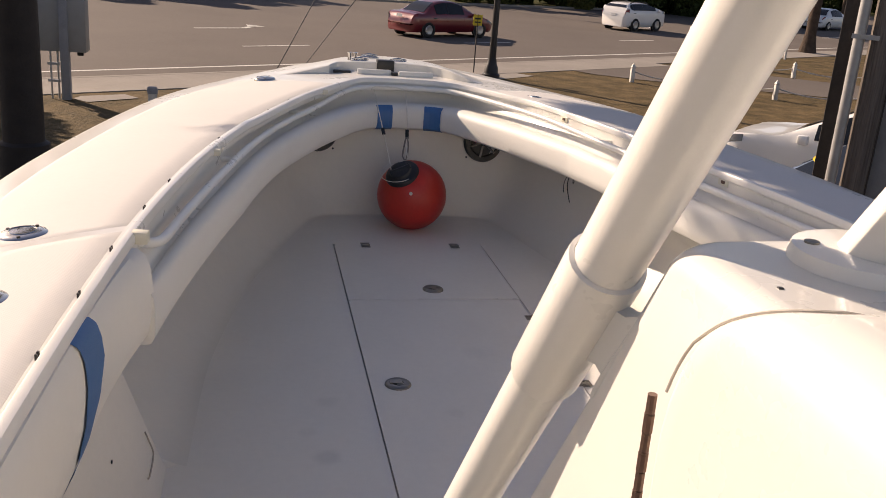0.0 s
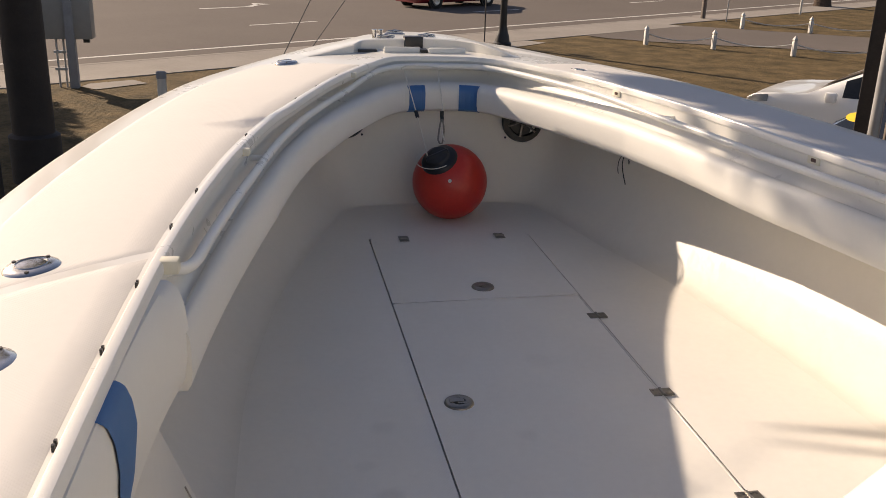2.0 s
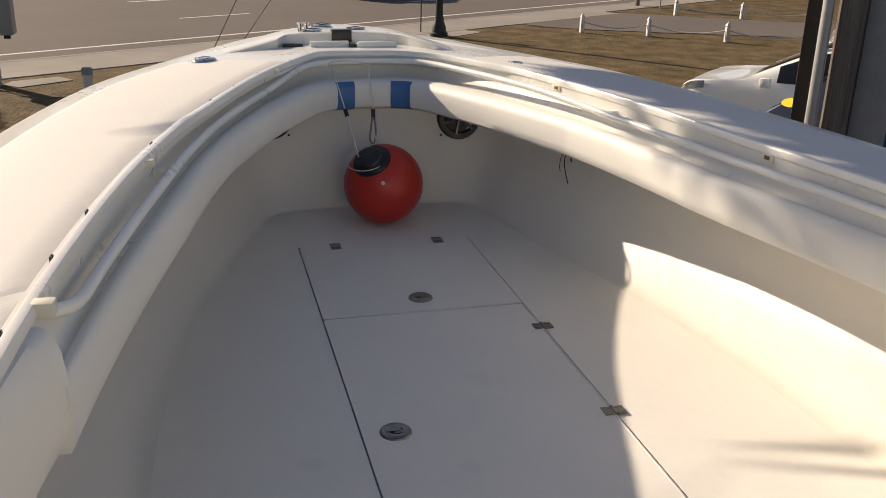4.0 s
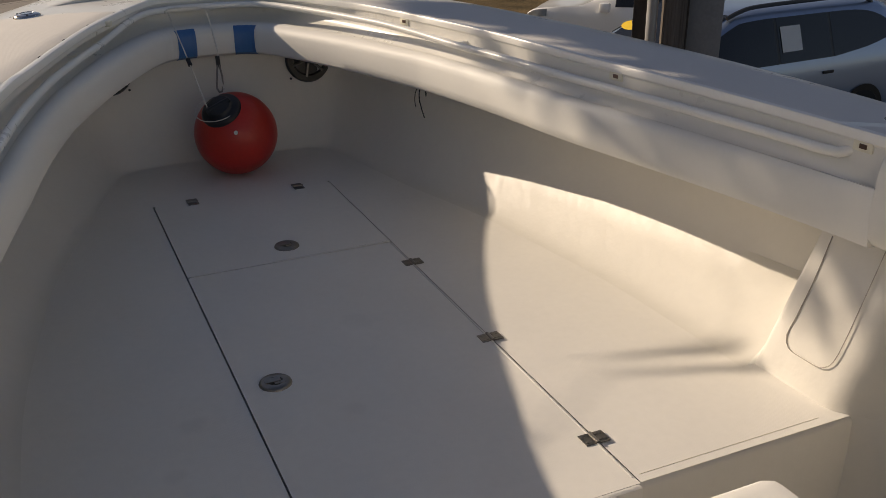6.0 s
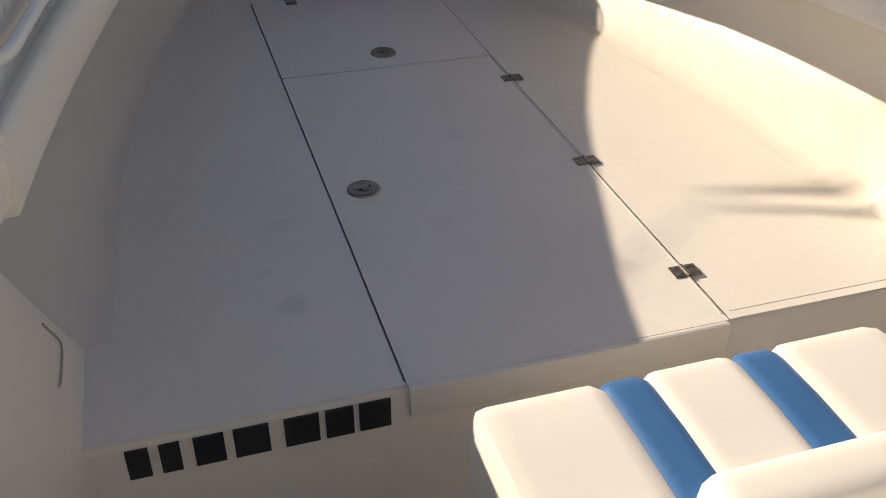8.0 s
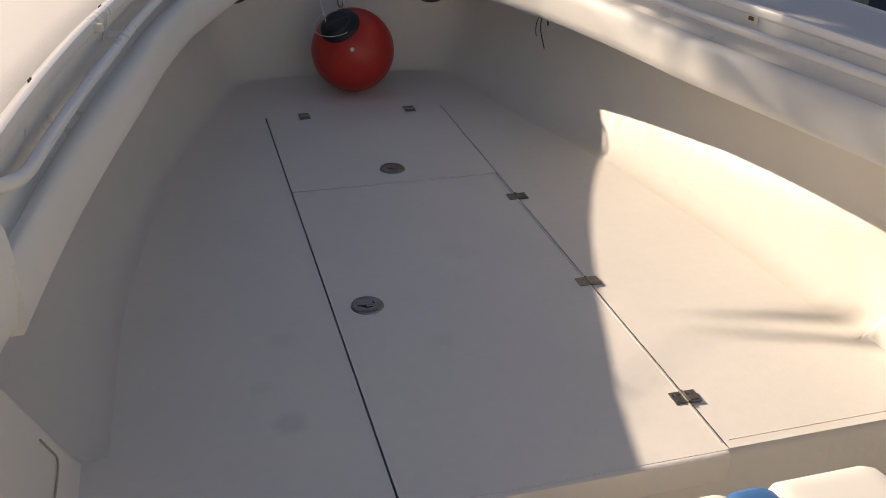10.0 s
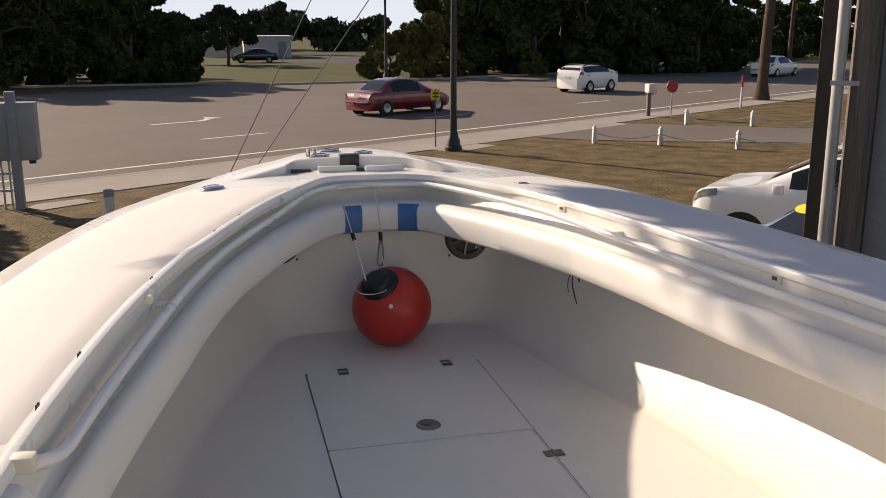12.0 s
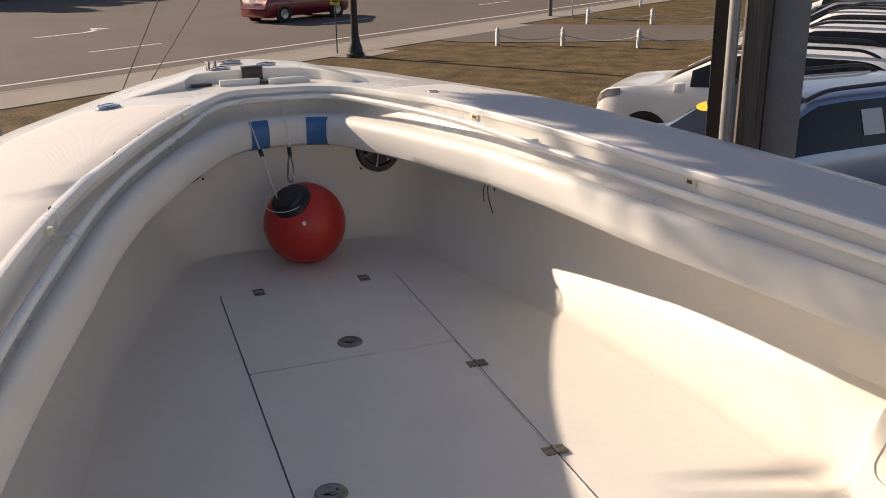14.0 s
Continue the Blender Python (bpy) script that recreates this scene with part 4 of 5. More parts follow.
part("snap", box_bm(-.045, -.020, -.188, -.184, .10, .112), HINGE_BRONZE, roll, "brown snap tab", bevel=.001)

frame_top = thing("top_frame", "white powder-coated tube frame for the boat's top", "tube frame", at=Matrix.Translation((-.49, -2.05, -.43)))
FI = frame_top.matrix_world.inverted()


def fr(z):
    return Vector((-.403 + .066 * (z - .9), -2.926 - .66 * (z - .9), z))


def ftube(name, pts, r, label, sides=20):
    q = bmesh.new()
    tube(q, [FI @ p for p in pts], r, sides)
    return part(name, q, POWDER, frame_top, label)


ftube("leg", [fr(-.43), fr(.88), fr(2.6)], .0245, "white powder-coated tube leg")
slv = bmesh.new()
d = (fr(1) - fr(0)).normalized()
m = Matrix.Translation(FI @ fr(.858)) @ Vector((0, 0, 1)).rotation_difference(d).to_matrix().to_4x4()
spin(slv, [(.0245, 0), (.0275, .002), (.0288, .008), (.029, .14), (.0282, .147), (.0247, .148)], m, 28)
part("sleeve", slv, POWDER, frame_top, "welded white sleeve on the leg")
PLATE = Vector((-.378, -2.998, .924))
hub = fr(.925)
arm = (PLATE - hub)
wide = d
thin = arm.normalized().cross(wide).normalized()
b = bmesh.new()
sides = []
for th in (-.006, .006):
    prof = []
    for sg in (1, -1):
        steps = ((.0, .064), (.36, .058), (.46, .040), (.56, .031), (.70, .030), (.84, .036), (.94, .050), (1.0, .060))
        for f, w in (steps if sg > 0 else steps[::-1]):
            prof.append(b.verts.new(FI @ (hub + arm * f + d * (w * sg) + thin * th)))
    sides.append(prof)
b.faces.new(sides[0])
b.faces.new(sides[1][::-1])
for k in range(len(sides[0])):
    q = (k + 1) % len(sides[0])
    b.faces.new((sides[0][k], sides[1][k], sides[1][q], sides[0][q]))
part("bracket", b, POWDER, frame_top, "welded web bracket", bevel=.003)
rows = []
for f in np.linspace(-1, 1, 15):
    w = .011 * (1 - abs(f) ** 6) ** .5 + .0005
    rows.append([FI @ (PLATE + d * (.076 * f) + Vector((1, 0, -.066)) * (w * math.cos(a)) + Vector((0, .83, .55)) * (.005 * math.sin(a))) for a in np.linspace(0, math.tau, 12, endpoint=False)])
b = bmesh.new()
grid_faces(b, rows, wrap=True)
part("mounting_plate", b, POWDER, frame_top, "white oval mounting plate on the console side")
p0 = Vector((-.288, -3.098, 1.021))
ftube("leg", [p0, p0 + Vector((.0152, -.152, .23)), p0 + Vector((.11, -1.06, 1.6))], .0215, "white tube leg on a round flange")
b = bmesh.new()
spin(b, [(0, .009), (.040, .009), (.0445, .0075), (.046, .001), (.046, -.004)], Matrix.Translation(FI @ p0), 32)
fl = part("flange", b, POWDER, frame_top, "round white flange")
for a in (40, 160, 280):
    b = bmesh.new()
    spin(b, [(.0045, .009), (.0045, .0102), (0, .0104)], Matrix.Translation(FI @ (p0 + Vector((.034 * math.cos(radians(a)), .034 * math.sin(radians(a)), 0)))), 10)
    part("screw", b, STEEL_DULL, fl, "flush steel screw")

# ---- ground, road and kerbs ----
GZ = -2.4
ROAD_DIR = Vector((.8538, .5206, 0)).normalized()
ROAD_N = Vector((-ROAD_DIR.y, ROAD_DIR.x, 0))
ROAD_O = Vector((0, 24.1, GZ))


def road_pt(s, n, z=0.0):
    """A point s along the road and n across it from its near edge line."""
    p = ROAD_O + ROAD_DIR * s + ROAD_N * n
    return Vector((p.x, p.y, GZ + z))


def strip(name, s0, s1, n0, n1, z, mat, label, category, depth=.0, steps=1):
    b = bmesh.new()
    rows = [[road_pt(s, n0, z), road_pt(s, n1, z)] for s in np.linspace(s0, s1, steps + 1)]
    grid_faces(b, rows)
    if depth:
        r = bmesh.ops.extrude_face_region(b, geom=b.faces[:])
        bmesh.ops.translate(b, vec=(0, 0, -depth), verts=[v for v in r["geom"] if isinstance(v, bmesh.types.BMVert)])
    ob = part(name, b, mat, None, label, smooth=False)
    return tagged(ob, label, category, kind="structure")


b = bmesh.new()
box(b, -900, 900, -900, 900, GZ - .5, GZ)
tagged(part("ground", b, GRASS, smooth=False), "dry brown lawn reaching to the horizon", "ground", kind="structure")
strip("road", -160, 260, -.95, 29, .012, ASPHALT, "wide sun-bleached asphalt road with several lanes", "road", steps=8)
strip("sidewalk", -160, 15.2, -3.1, -1.1, .020, CONCRETE, "pale concrete sidewalk along the road", "sidewalk", depth=.1, steps=4)
strip("sidewalk", 15.2, 120, -2.45, -1.1, .020, CONCRETE, "pale concrete sidewalk along the road", "sidewalk", depth=.1, steps=4)
strip("edge_line", -160, 260, -.08, .08, .018, PAINT_WHITE, "white painted edge line on the road", "road marking")

# ---- roadside: driveway, kerbs, markings ----
def patch(name, pts, z, mat, label, category):
    b = bmesh.new()
    b.faces.new([b.verts.new((x, y, GZ + z)) for x, y in pts])
    return tagged(part(name, b, mat, None, label, smooth=False), label, category, kind="structure")


patch("driveway", [(9.7, 26.6), (10.3, 25.7), (11.3, 25.0), (13.6, 24.0), (18.5, 22.3), (60, 4), (62, 9), (20.0, 26.4), (17.4, 28.0), (14.6, 29.6)], .016, ASPHALT, "grey asphalt driveway between lawns", "driveway")
patch("parking_lot", [(4.6, -8), (4.6, 1.5), (9.5, 7.5), (16, 14.5), (21, 20.2), (60, 2), (60, -40), (4.6, -40)], .010, ASPHALT_LOT, "asphalt car lot beside the lawn", "parking lot")
FAR_EDGE = [(-90, 58.5), (-13, 58.9), (-3.4, 59.2), (-.8, 59.6), (3.1, 57.2), (10.2, 58.4), (14.7, 60.7), (21.8, 63.9), (28.5, 67.0), (45, 76.5), (90, 103), (190, 162)]
patch("far_verge", FAR_EDGE + [(190, 420), (-90, 420)], .02, GRASS_FAR, "green grass verge beyond the road", "lawn")
patch("far_sidewalk", FAR_EDGE[4:10] + [(x - .5, y + 1.7) for x, y in FAR_EDGE[9:3:-1]], .03, CONCRETE, "pale concrete sidewalk beyond the road", "sidewalk")
patch("far_lot", [(5.0, 94), (22, 90), (40, 118), (3.0, 122)], .03, ASPHALT_LOT, "grey asphalt lot beyond the field", "parking lot")
for p, q in zip(FAR_EDGE[:9], FAR_EDGE[1:10]):
    run = Vector((q[0] - p[0], q[1] - p[1], 0))
    kerb = box_bm(0, run.length, -.12, .12, 0, .13, m=Matrix.Translation((p[0], p[1], GZ)) @ Vector((1, 0, 0)).rotation_difference(run.normalized()).to_matrix().to_4x4())
    tagged(part("far_kerb", kerb, CONCRETE, None, "concrete kerb on the far side of the road", smooth=False), "concrete kerb on the far side of the road", "kerb", kind="structure")
strip("near_kerb", -160, 120, -1.1, -.93, .024, CONCRETE, "low concrete kerb beside the road", "kerb", depth=.1)
for k in range(-6, 14):
    strip("lane_dash", 1.43 + k * 10.1, 4.08 + k * 10.1, 4.1, 4.24, .018, PAINT_WHITE, "white painted lane dash on the road", "road marking")
for k in (-3, -1, 1, 4):
    b = bmesh.new()
    s0, n0 = -6.4 + k * 9.0, 9.6
    for pts in ([(0, -.1), (2.2, -.1), (2.2, .1), (0, .1)], [(2.2, -.1), (3.0, .5), (3.0, .8), (2.0, .1)], [(2.6, .5), (3.4, .5), (3.0, 1.3)]):
        b.faces.new([b.verts.new(road_pt(s0 + u, n0 + v, .018)) for u, v in pts])
    tagged(part("turn_arrow", b, PAINT_WHITE, None, "white painted turn arrow on the road", smooth=False), "white painted turn arrow on the road", "road marking", kind="structure")
# slab joints of the sidewalk
for k in range(-12, 5):
    b = bmesh.new()
    s0 = 2.2 * k - .5
    b.faces.new([b.verts.new(road_pt(s0 + u, n, .0242)) for u, n in ((0, -3.09), (.02, -3.09), (.02, -1.11), (0, -1.11))])
    tagged(part("slab_joint", b, JOINT, None, "narrow joint between sidewalk slabs", smooth=False), "narrow joint between sidewalk slabs", "joint", kind="structure")
patch("small_slab", [(-4.3, 17.1), (-3.96, 16.76), (-3.02, 17.49), (-3.36, 17.92), (-4.2, 17.46)], .014, CONCRETE, "small concrete slab by the sidewalk", "slab")
patch("lamp_slab", [(5.6, 23.95), (6.45, 23.3), (7.9, 24.5), (7.35, 25.1)], .014, CONCRETE, "concrete slab under the street lamp", "slab")


# ---- street furniture ----
def lamp_post(x, y, label):
    t = thing("street_lamp", label, "street lamp", at=Matrix.Translation((x, y, GZ)))
    b = bmesh.new()
    spin(b, [(.27, 0), (.27, .10), (.22, .14), (.20, .30), (.15, .42), (.13, .55)], None, 12)
    part("base", b, POST_BLACK, t, "flared black cast base")
    b = bmesh.new()
    spin(b, [(.115, .5), (.10, 1.2), (.09, 3.0), (.075, 5.6), (.0, 5.6)], None, 12)
    part("shaft", b, POST_BLACK, t)
    b = bmesh.new()
    spin(b, [(.06, 5.6), (.22, 5.75), (.26, 6.1), (.12, 6.35), (0, 6.45)], None, 12)
    part("lantern", b, HEADLAMP, t, "pale lantern")
    return t


lamp_post(6.33, 23.72, "black decorative street lamp post by the sidewalk")
lamp_post(11.2, 61.0, "black street lamp post beyond the road")


def bollard(x, y):
    t = thing("bollard", "short white wooden bollard with a pointed top", "bollard", "bollards along the driveway", at=Matrix.Translation((x, y, GZ)))
    b = bmesh.new()
    box(b, -.06, .06, -.06, .06, 0, .42)
    part("post", b, PAINT_WHITE, t, bevel=.008)
    b = bmesh.new()
    spin(b, [(.06, .42), (.06, .44), (.085, .46), (.085, .48), (0, .60)], pose(0, 0, 0, 0, 0, 45), 4)
    part("cap", b, PAINT_WHITE, t, smooth=False)
    return t


def chain(p, q, sag=.16):
    t = thing("chain", "slack white chain between two bollards", "chain", "chains between bollards", at=Matrix.Translation((p[0], p[1], GZ + .35)))
    pts = [(Vector((q[0] - p[0], q[1] - p[1], 0)) * f) + Vector((0, 0, -sag * 4 * f * (1 - f))) for f in np.linspace(0, 1, 14)]
    b = bmesh.new()
    tube(b, pts, .020, 5)
    part("chain_run", b, PAINT_WHITE, t)


NEAR_B = [(11.02, 24.27), (12.79, 23.31), (14.58, 21.85), (16.6, 20.6), (18.6, 19.3), (20.6, 18.0)]
FAR_B = [(16.6, 28.8), (18.6, 27.6), (20.7, 26.2), (22.8, 24.9)]
for row in (NEAR_B, FAR_B):
    for p in row:
        bollard(*p)
    for p, q in zip(row, row[1:]):
        chain(p, q)

# power cabinet on a grey post
cab = thing("power_cabinet", "grey steel power cabinet on a weathered post", "cabinet", at=Matrix.Translation((-4.4, 17.05, GZ)))
b = box_bm(-.085, .085, -.10, .10, 0, 2.35)
part("post", b, POST_GREY, cab, "weathered square post", bevel=.01)
b = box_bm(-.52, .42, -.02, .42, .98, 2.12)
part("cabinet_box", b, CABINET, cab, "grey steel box", bevel=.012)
for x in (-.16, -.30):
    b = bmesh.new()
    tube(b, [(x, .06, 0), (x, .06, 1.0)], .022, 8)
    part("conduit", b, GALV, cab, "thin grey conduit")
b = box_bm(-.36, -.12, .02, .08, .35, .40)
part("strap", b, GALV, cab)
part("strap", box_bm(-.36, -.12, .02, .08, .70, .75), GALV, cab)
b = box_bm(.22, .34, .1, .2, .90, .98)
part("plug", b, BLACK, cab)

vent = thing("vent_pipe", "short white capped pipe in the lawn", "pipe", at=Matrix.Translation((-2.45, 14.6, GZ)))
b = bmesh.new()
spin(b, [(.085, 0), (.085, .62), (0, .62)], None, 16)
part("pipe", b, PAINT_WHITE, vent)
b = bmesh.new()
spin(b, [(.095, .60), (.095, .70), (.08, .72), (0, .72)], None, 16)
part("cap", b, POST_GREY, vent, "grey cap")

ysign = thing("pole_sign", "small yellow sign on a thin steel post", "sign", at=Matrix.Translation((6.0, 24.6, GZ)))
b = bmesh.new()
tube(b, [(0, 0, 0), (0, 0, 1.75)], .02, 6)
part("post", b, WIRE, ysign)
b = box_bm(-.14, .14, -.015, -.005, 1.42, 1.74)
part("plate", b, SIGN_YELLOW, ysign, "yellow sign plate")
part("lettering_bar", box_bm(-.09, .09, -.020, -.016, 1.60, 1.65), BLACK, ysign)
part("lettering_bar", box_bm(-.09, .09, -.020, -.016, 1.50, 1.54), BLACK, ysign)

stop = thing("stop_sign", "weathered red octagonal stop sign on a post", "sign", at=Matrix.Translation((17.2, 31.2, GZ)) @ pose(0, 0, 0, 0, 0, -20))
b = bmesh.new()
tube(b, [(0, 0, 0), (0, 0, 1.5)], .025, 6)
part("post", b, GALV, stop)
b = bmesh.new()
spin(b, [(0, .01), (.26, .01), (.26, -.01), (0, -.01)], Matrix.Translation((0, -.03, 1.25)) @ pose(0, 0, 0, 90, 0, 22.5), 8)
part("plate", b, SIGN_RED, stop, "red octagonal plate", smooth=False)
mail = thing("mail_box", "white box on a brown wooden post", "mailbox", at=Matrix.Translation((16.7, 32.2, GZ)))
part("post", box_bm(-.07, .07, -.07, .07, 0, 1.25), WOOD_POLE, mail)
part("box", box_bm(-.10, .25, -.2, .2, .95, 1.30), PAINT_WHITE, mail, "white box", bevel=.02)
mark = thing("marker_post", "white and red striped marker post", "marker", at=Matrix.Translation((22.3, 34.5, GZ)))
b = bmesh.new()
tube(b, [(0, 0, 0), (0, 0, .95)], .05, 8)
part("lower_post", b, PAINT_WHITE, mark)
b = bmesh.new()
tube(b, [(0, 0, .95), (0, 0, 1.45)], .052, 8)
part("upper_post", b, SIGN_RED, mark, "red upper end")

# utility poles beside the starboard bow
PX, PY = 4.62, 3.70
AL = Vector((.80, -.60, 0))


def pole_thing(name, label, category, off, depth):
    p = Vector((PX, PY, GZ)) + AL * off + Vector((.60, .80, 0)) * depth
    return thing(name, label, category, at=Matrix.Translation(p) @ pose(0, 0, 0, 0, 0, -37))


t = pole_thing("utility_pole", "weathered brown wooden utility pole", "pole", .0, 0)
b = bmesh.new()
spin(b, [(.115, 0), (.112, 1.5), (.108, 4), (.09, 9), (0, 9)], None, 20)
part("shaft", b, WOOD_POLE, t)
for k in range(4):
    b = bmesh.new()
    tube(b, [(.10 + .02 * math.sin(k), -.11, .2), (.115, -.10, 3), (.09, -.105, 7)], .009, 6)
    part("cable", b, BLACK, t, "black cable down the pole")
    break
t = pole_thing("conduit_pipe", "grey galvanised conduit riser strapped to the pole", "pipe", -.19, -.08)
b = bmesh.new()
tube(b, [(0, 0, 0), (0, 0, 7.5)], .048, 14)
part("pipe", b, GALV, t)
for z in (1.6, 3.1, 4.6):
    part("strap", box_bm(-.06, .16, -.055, -.048, z, z + .04), GALV, t)
t = pole_thing("steel_post", "dark brown square steel post", "post", -.27, .16)
part("post", box_bm(-.085, .085, -.085, .085, 0, 7.5), POST_DARK, t, bevel=.008)
t = pole_thing("board_post", "blue-grey painted board beside the pole", "board", .255, .12)
part("board", box_bm(-.16, .16, -.05, .05, 0, 7.5), POST_GREY, t, bevel=.006)

# dark posts off the port bow
for x, y, r, lab, nm in ((-3.68, 9.9, .27, "thick round dark pole with a base collar", "round_pole"),):
    t = thing(nm, lab, "pole", at=Matrix.Translation((x, y, GZ)))
    b = bmesh.new()
    spin(b, [(r, 0), (r, 7.5), (0, 7.5)], None, 24)
    part("shaft", b, POST_DARK, t)
    b = bmesh.new()
    spin(b, [(r + .06, 0), (r + .06, .62), (r, .66)], None, 24)
    part("collar", b, POST_DARK, t, "dark base collar")
t = thing("sign_post", "dark square timber post carrying a box", "post", at=Matrix.Translation((-3.95, 8.35, GZ)) @ pose(0, 0, 0, 0, 0, 15))
part("post", box_bm(-.20, .20, -.20, .20, 0, 6.0), POST_DARK, t, bevel=.01)
part("box", box_bm(-.72, -.12, -.40, -.20, 2.35, 3.6), POST_DARK, t, "dark steel box", bevel=.01)
b = bmesh.new()
tube(b, [(.28, -.3, 1.6), (-.9, -.75, .3), (-1.2, -.85, .0)], .035, 8)
part("brace", b, POST_GREY, t, "leaning grey brace")

# guy wires from one ground anchor to the utility pole
guy = thing("guy_wires", "two dark steel guy wires from one ground anchor", "cable", at=Matrix.Translation((-1.15, 10.6, GZ)))
for end in (Vector((3.1, 1.5, 5.75)), Vector((4.7, 2.0, 6.1))):
    b = bmesh.new()
    tube(b, [(0, 0, 0), end * 1.6], .008, 5)
    part("wire", b, WIRE, guy)


# ---- cars ----
def car(name, label, paint, suv=True, length=4.55, width=1.82, height=1.68, paper=False, waist=1.08):
    """A car whose nose points along +x; its wheels stand on z = 0."""
    t = thing(name, label, "car", "cars")
    L, W = length / 2, width / 2
    belt = waist if suv else .92
    roof = height
    if suv:
        tops = [(-L, .80, .82), (-L + .03, 1.04, .85), (-L + .12, belt + .16, .84), (-L + .30, roof - .14, .70), (-L + .55, roof - .03, .66), (-.6, roof, .67), (.0, roof - .01, .66), (.30, roof - .07, .67), (1.10, belt + .14, .78), (1.34, belt + .02, .86), (1.80, belt - .03, .86), (L - .18, belt - .10, .80), (L - .03, .86, .76), (L, .62, .72)]
    else:
        tops = [(-L, .60, .74), (-L + .05, .86, .78), (-L + .30, .98, .80), (-L + .70, 1.00, .78), (-L + 1.15, roof - .16, .64), (-L + 1.65, roof - .01, .60), (-.05, roof, .61), (.35, roof - .08, .62), (1.0, belt + .14, .76), (1.25, belt + .02, .82), (1.7, belt - .08, .80), (L - .25, belt - .22, .72), (L - .05, .60, .66), (L, .5, .60)]
    tops = [(x, z, w * W / .91) for x, z, w in tops]
    xs = np.linspace(-L, L, 46)
    top_z = catmull([(x, z, 0) for x, z, w in tops], .05)
    zx, zz = [p.x for p in top_z], [p.y for p in top_z]
    tw = catmull([(x, w, 0) for x, z, w in tops], .05)
    wx, ww = [p.x for p in tw], [p.y for p in tw]

    def section(x):
        e = min(1.0, (L - abs(x)) / .35)
        hw = W * (.80 + .20 * max(0, e) ** .5)
        zt = float(np.interp(x, zx, zz))
        wt = min(hw * .98, float(np.interp(x, wx, ww)))
        bl = min(belt, zt - .03)
        pts = [(hw * .86, .22), (hw * .97, .32), (hw, .55), (hw * .995, bl * .85), (hw * .965, bl)]
        pts += [(wt + (hw * .965 - wt) * .55, bl + (zt - bl) * .45), (wt + (hw * .96 - wt) * .12, bl + (zt - bl) * .86), (wt * .90, zt - .012), (wt * .5, zt + .004)]
        return pts

    rows = []
    for x in xs:
        pts = section(x)
        rows.append([(x, -y, z) for y, z in pts] + [(x, 0, pts[-1][1] + .004)] + [(x, y, z) for y, z in pts[::-1]])
    b = bmesh.new()
    vs = grid_faces(b, rows)
    b.faces.new(vs[0][::-1])
    b.faces.new(vs[-1])
    part("body", b, paint, t, "painted car body", angle=50)

    def skin(x0, x1, k0, k1, side, off=.008, n=8, taper=0.0, rise=0.0):
        """A piece of the body's skin between two stations and two places up its section, set slightly proud."""
        out = []
        for x in np.linspace(x0, x1, n):
            pts = section(x)
            row = []
            g = taper * max(0.0, 1 - (x - x0) / max(.01, x1 - x0)) ** 4
            for kk in np.linspace(k0 + g * .45 + rise * (1 - (x - x0) / max(.01, x1 - x0)), k1 - g, 5):
                i = int(min(len(pts) - 2, math.floor(kk)))
                f = kk - i
                y = pts[i][0] + (pts[i + 1][0] - pts[i][0]) * f + off
                z = pts[i][1] + (pts[i + 1][1] - pts[i][1]) * f + off * .4
                row.append((x, side * y, z))
            out.append(row)
        q = bmesh.new()
        grid_faces(q, out)
        return q

    x_rear = -L + (.40 if suv else 1.25)
    cuts = ((x_rear, -1.24), (-1.20, -.36), (-.32, .80)) if suv else ((x_rear, -.42), (-.36, .50))
    for side in (-1, 1):
        for k, (x0, x1) in enumerate(cuts):
            part("side_window", skin(x0, x1, 4.12, 6.0, side, .010, 10, 0.55 if k == 0 and suv else 0.0, .34 if k == 0 and suv else 0.0), CAR_GLASS, t, "dark tinted side window")
            if k:
                part("pillar", skin(x0 - .045, x0 + .005, 4.12, 6.0, side, .008, 3), BLACK, t, "black window pillar")
        if paper and side > 0:
            part("window_paper", skin(-.72, -.40, 4.55, 5.6, side, .018), PAPER, t, "white paper sheet in a window")
        part("door_handle", box_bm(-1.22, -1.04, side * W * .985 - .02, side * W * .985 + .02, belt - .15, belt - .115), POST_BLACK, t, bevel=.006)
        part("mirror", box_bm(.86, 1.02, side * W * 1.08 - .09, side * W * 1.08 + .05, belt - .06, belt + .09), paint, t, bevel=.03)
        part("tail_lamp", skin(-L + .015, -L + .27, 3.45, 4.75, side, .016), TAIL, t, "red tail lamp")
        part("head_lamp", skin(L - .46, L - .04, 3.35, 4.45, side, .012), HEADLAMP, t, "clear head lamp")
        if suv:
            q = bmesh.new()
            tube(q, catmull([(-L + .55, side * .60, roof - .06), (-L + .75, side * .62, roof + .03), (-L + 1.1, side * .63, roof + .055), (-.3, side * .64, roof + .055), (.05, side * .63, roof + .03), (.3, side * .62, roof - .05)], .1), .024, 6)
            part("roof_rail", q, POST_BLACK, t)
        for wx0 in (-L + .85, L - .88):
            rad = .35 if suv else .32
            q = bmesh.new()
            spin(q, [(rad + .05, -.02), (rad + .05, .02)], Matrix.Translation((wx0, side * (W - .06), rad)) @ pose(0, 0, 0, 90, 0, 0), 24)
            spin(q, [(0, -.01), (rad + .05, -.01)], Matrix.Translation((wx0, side * (W + .004), rad)) @ pose(0, 0, 0, 90, 0, 0), 24)
            part("wheel_arch", q, BLACK, t)
            q = bmesh.new()
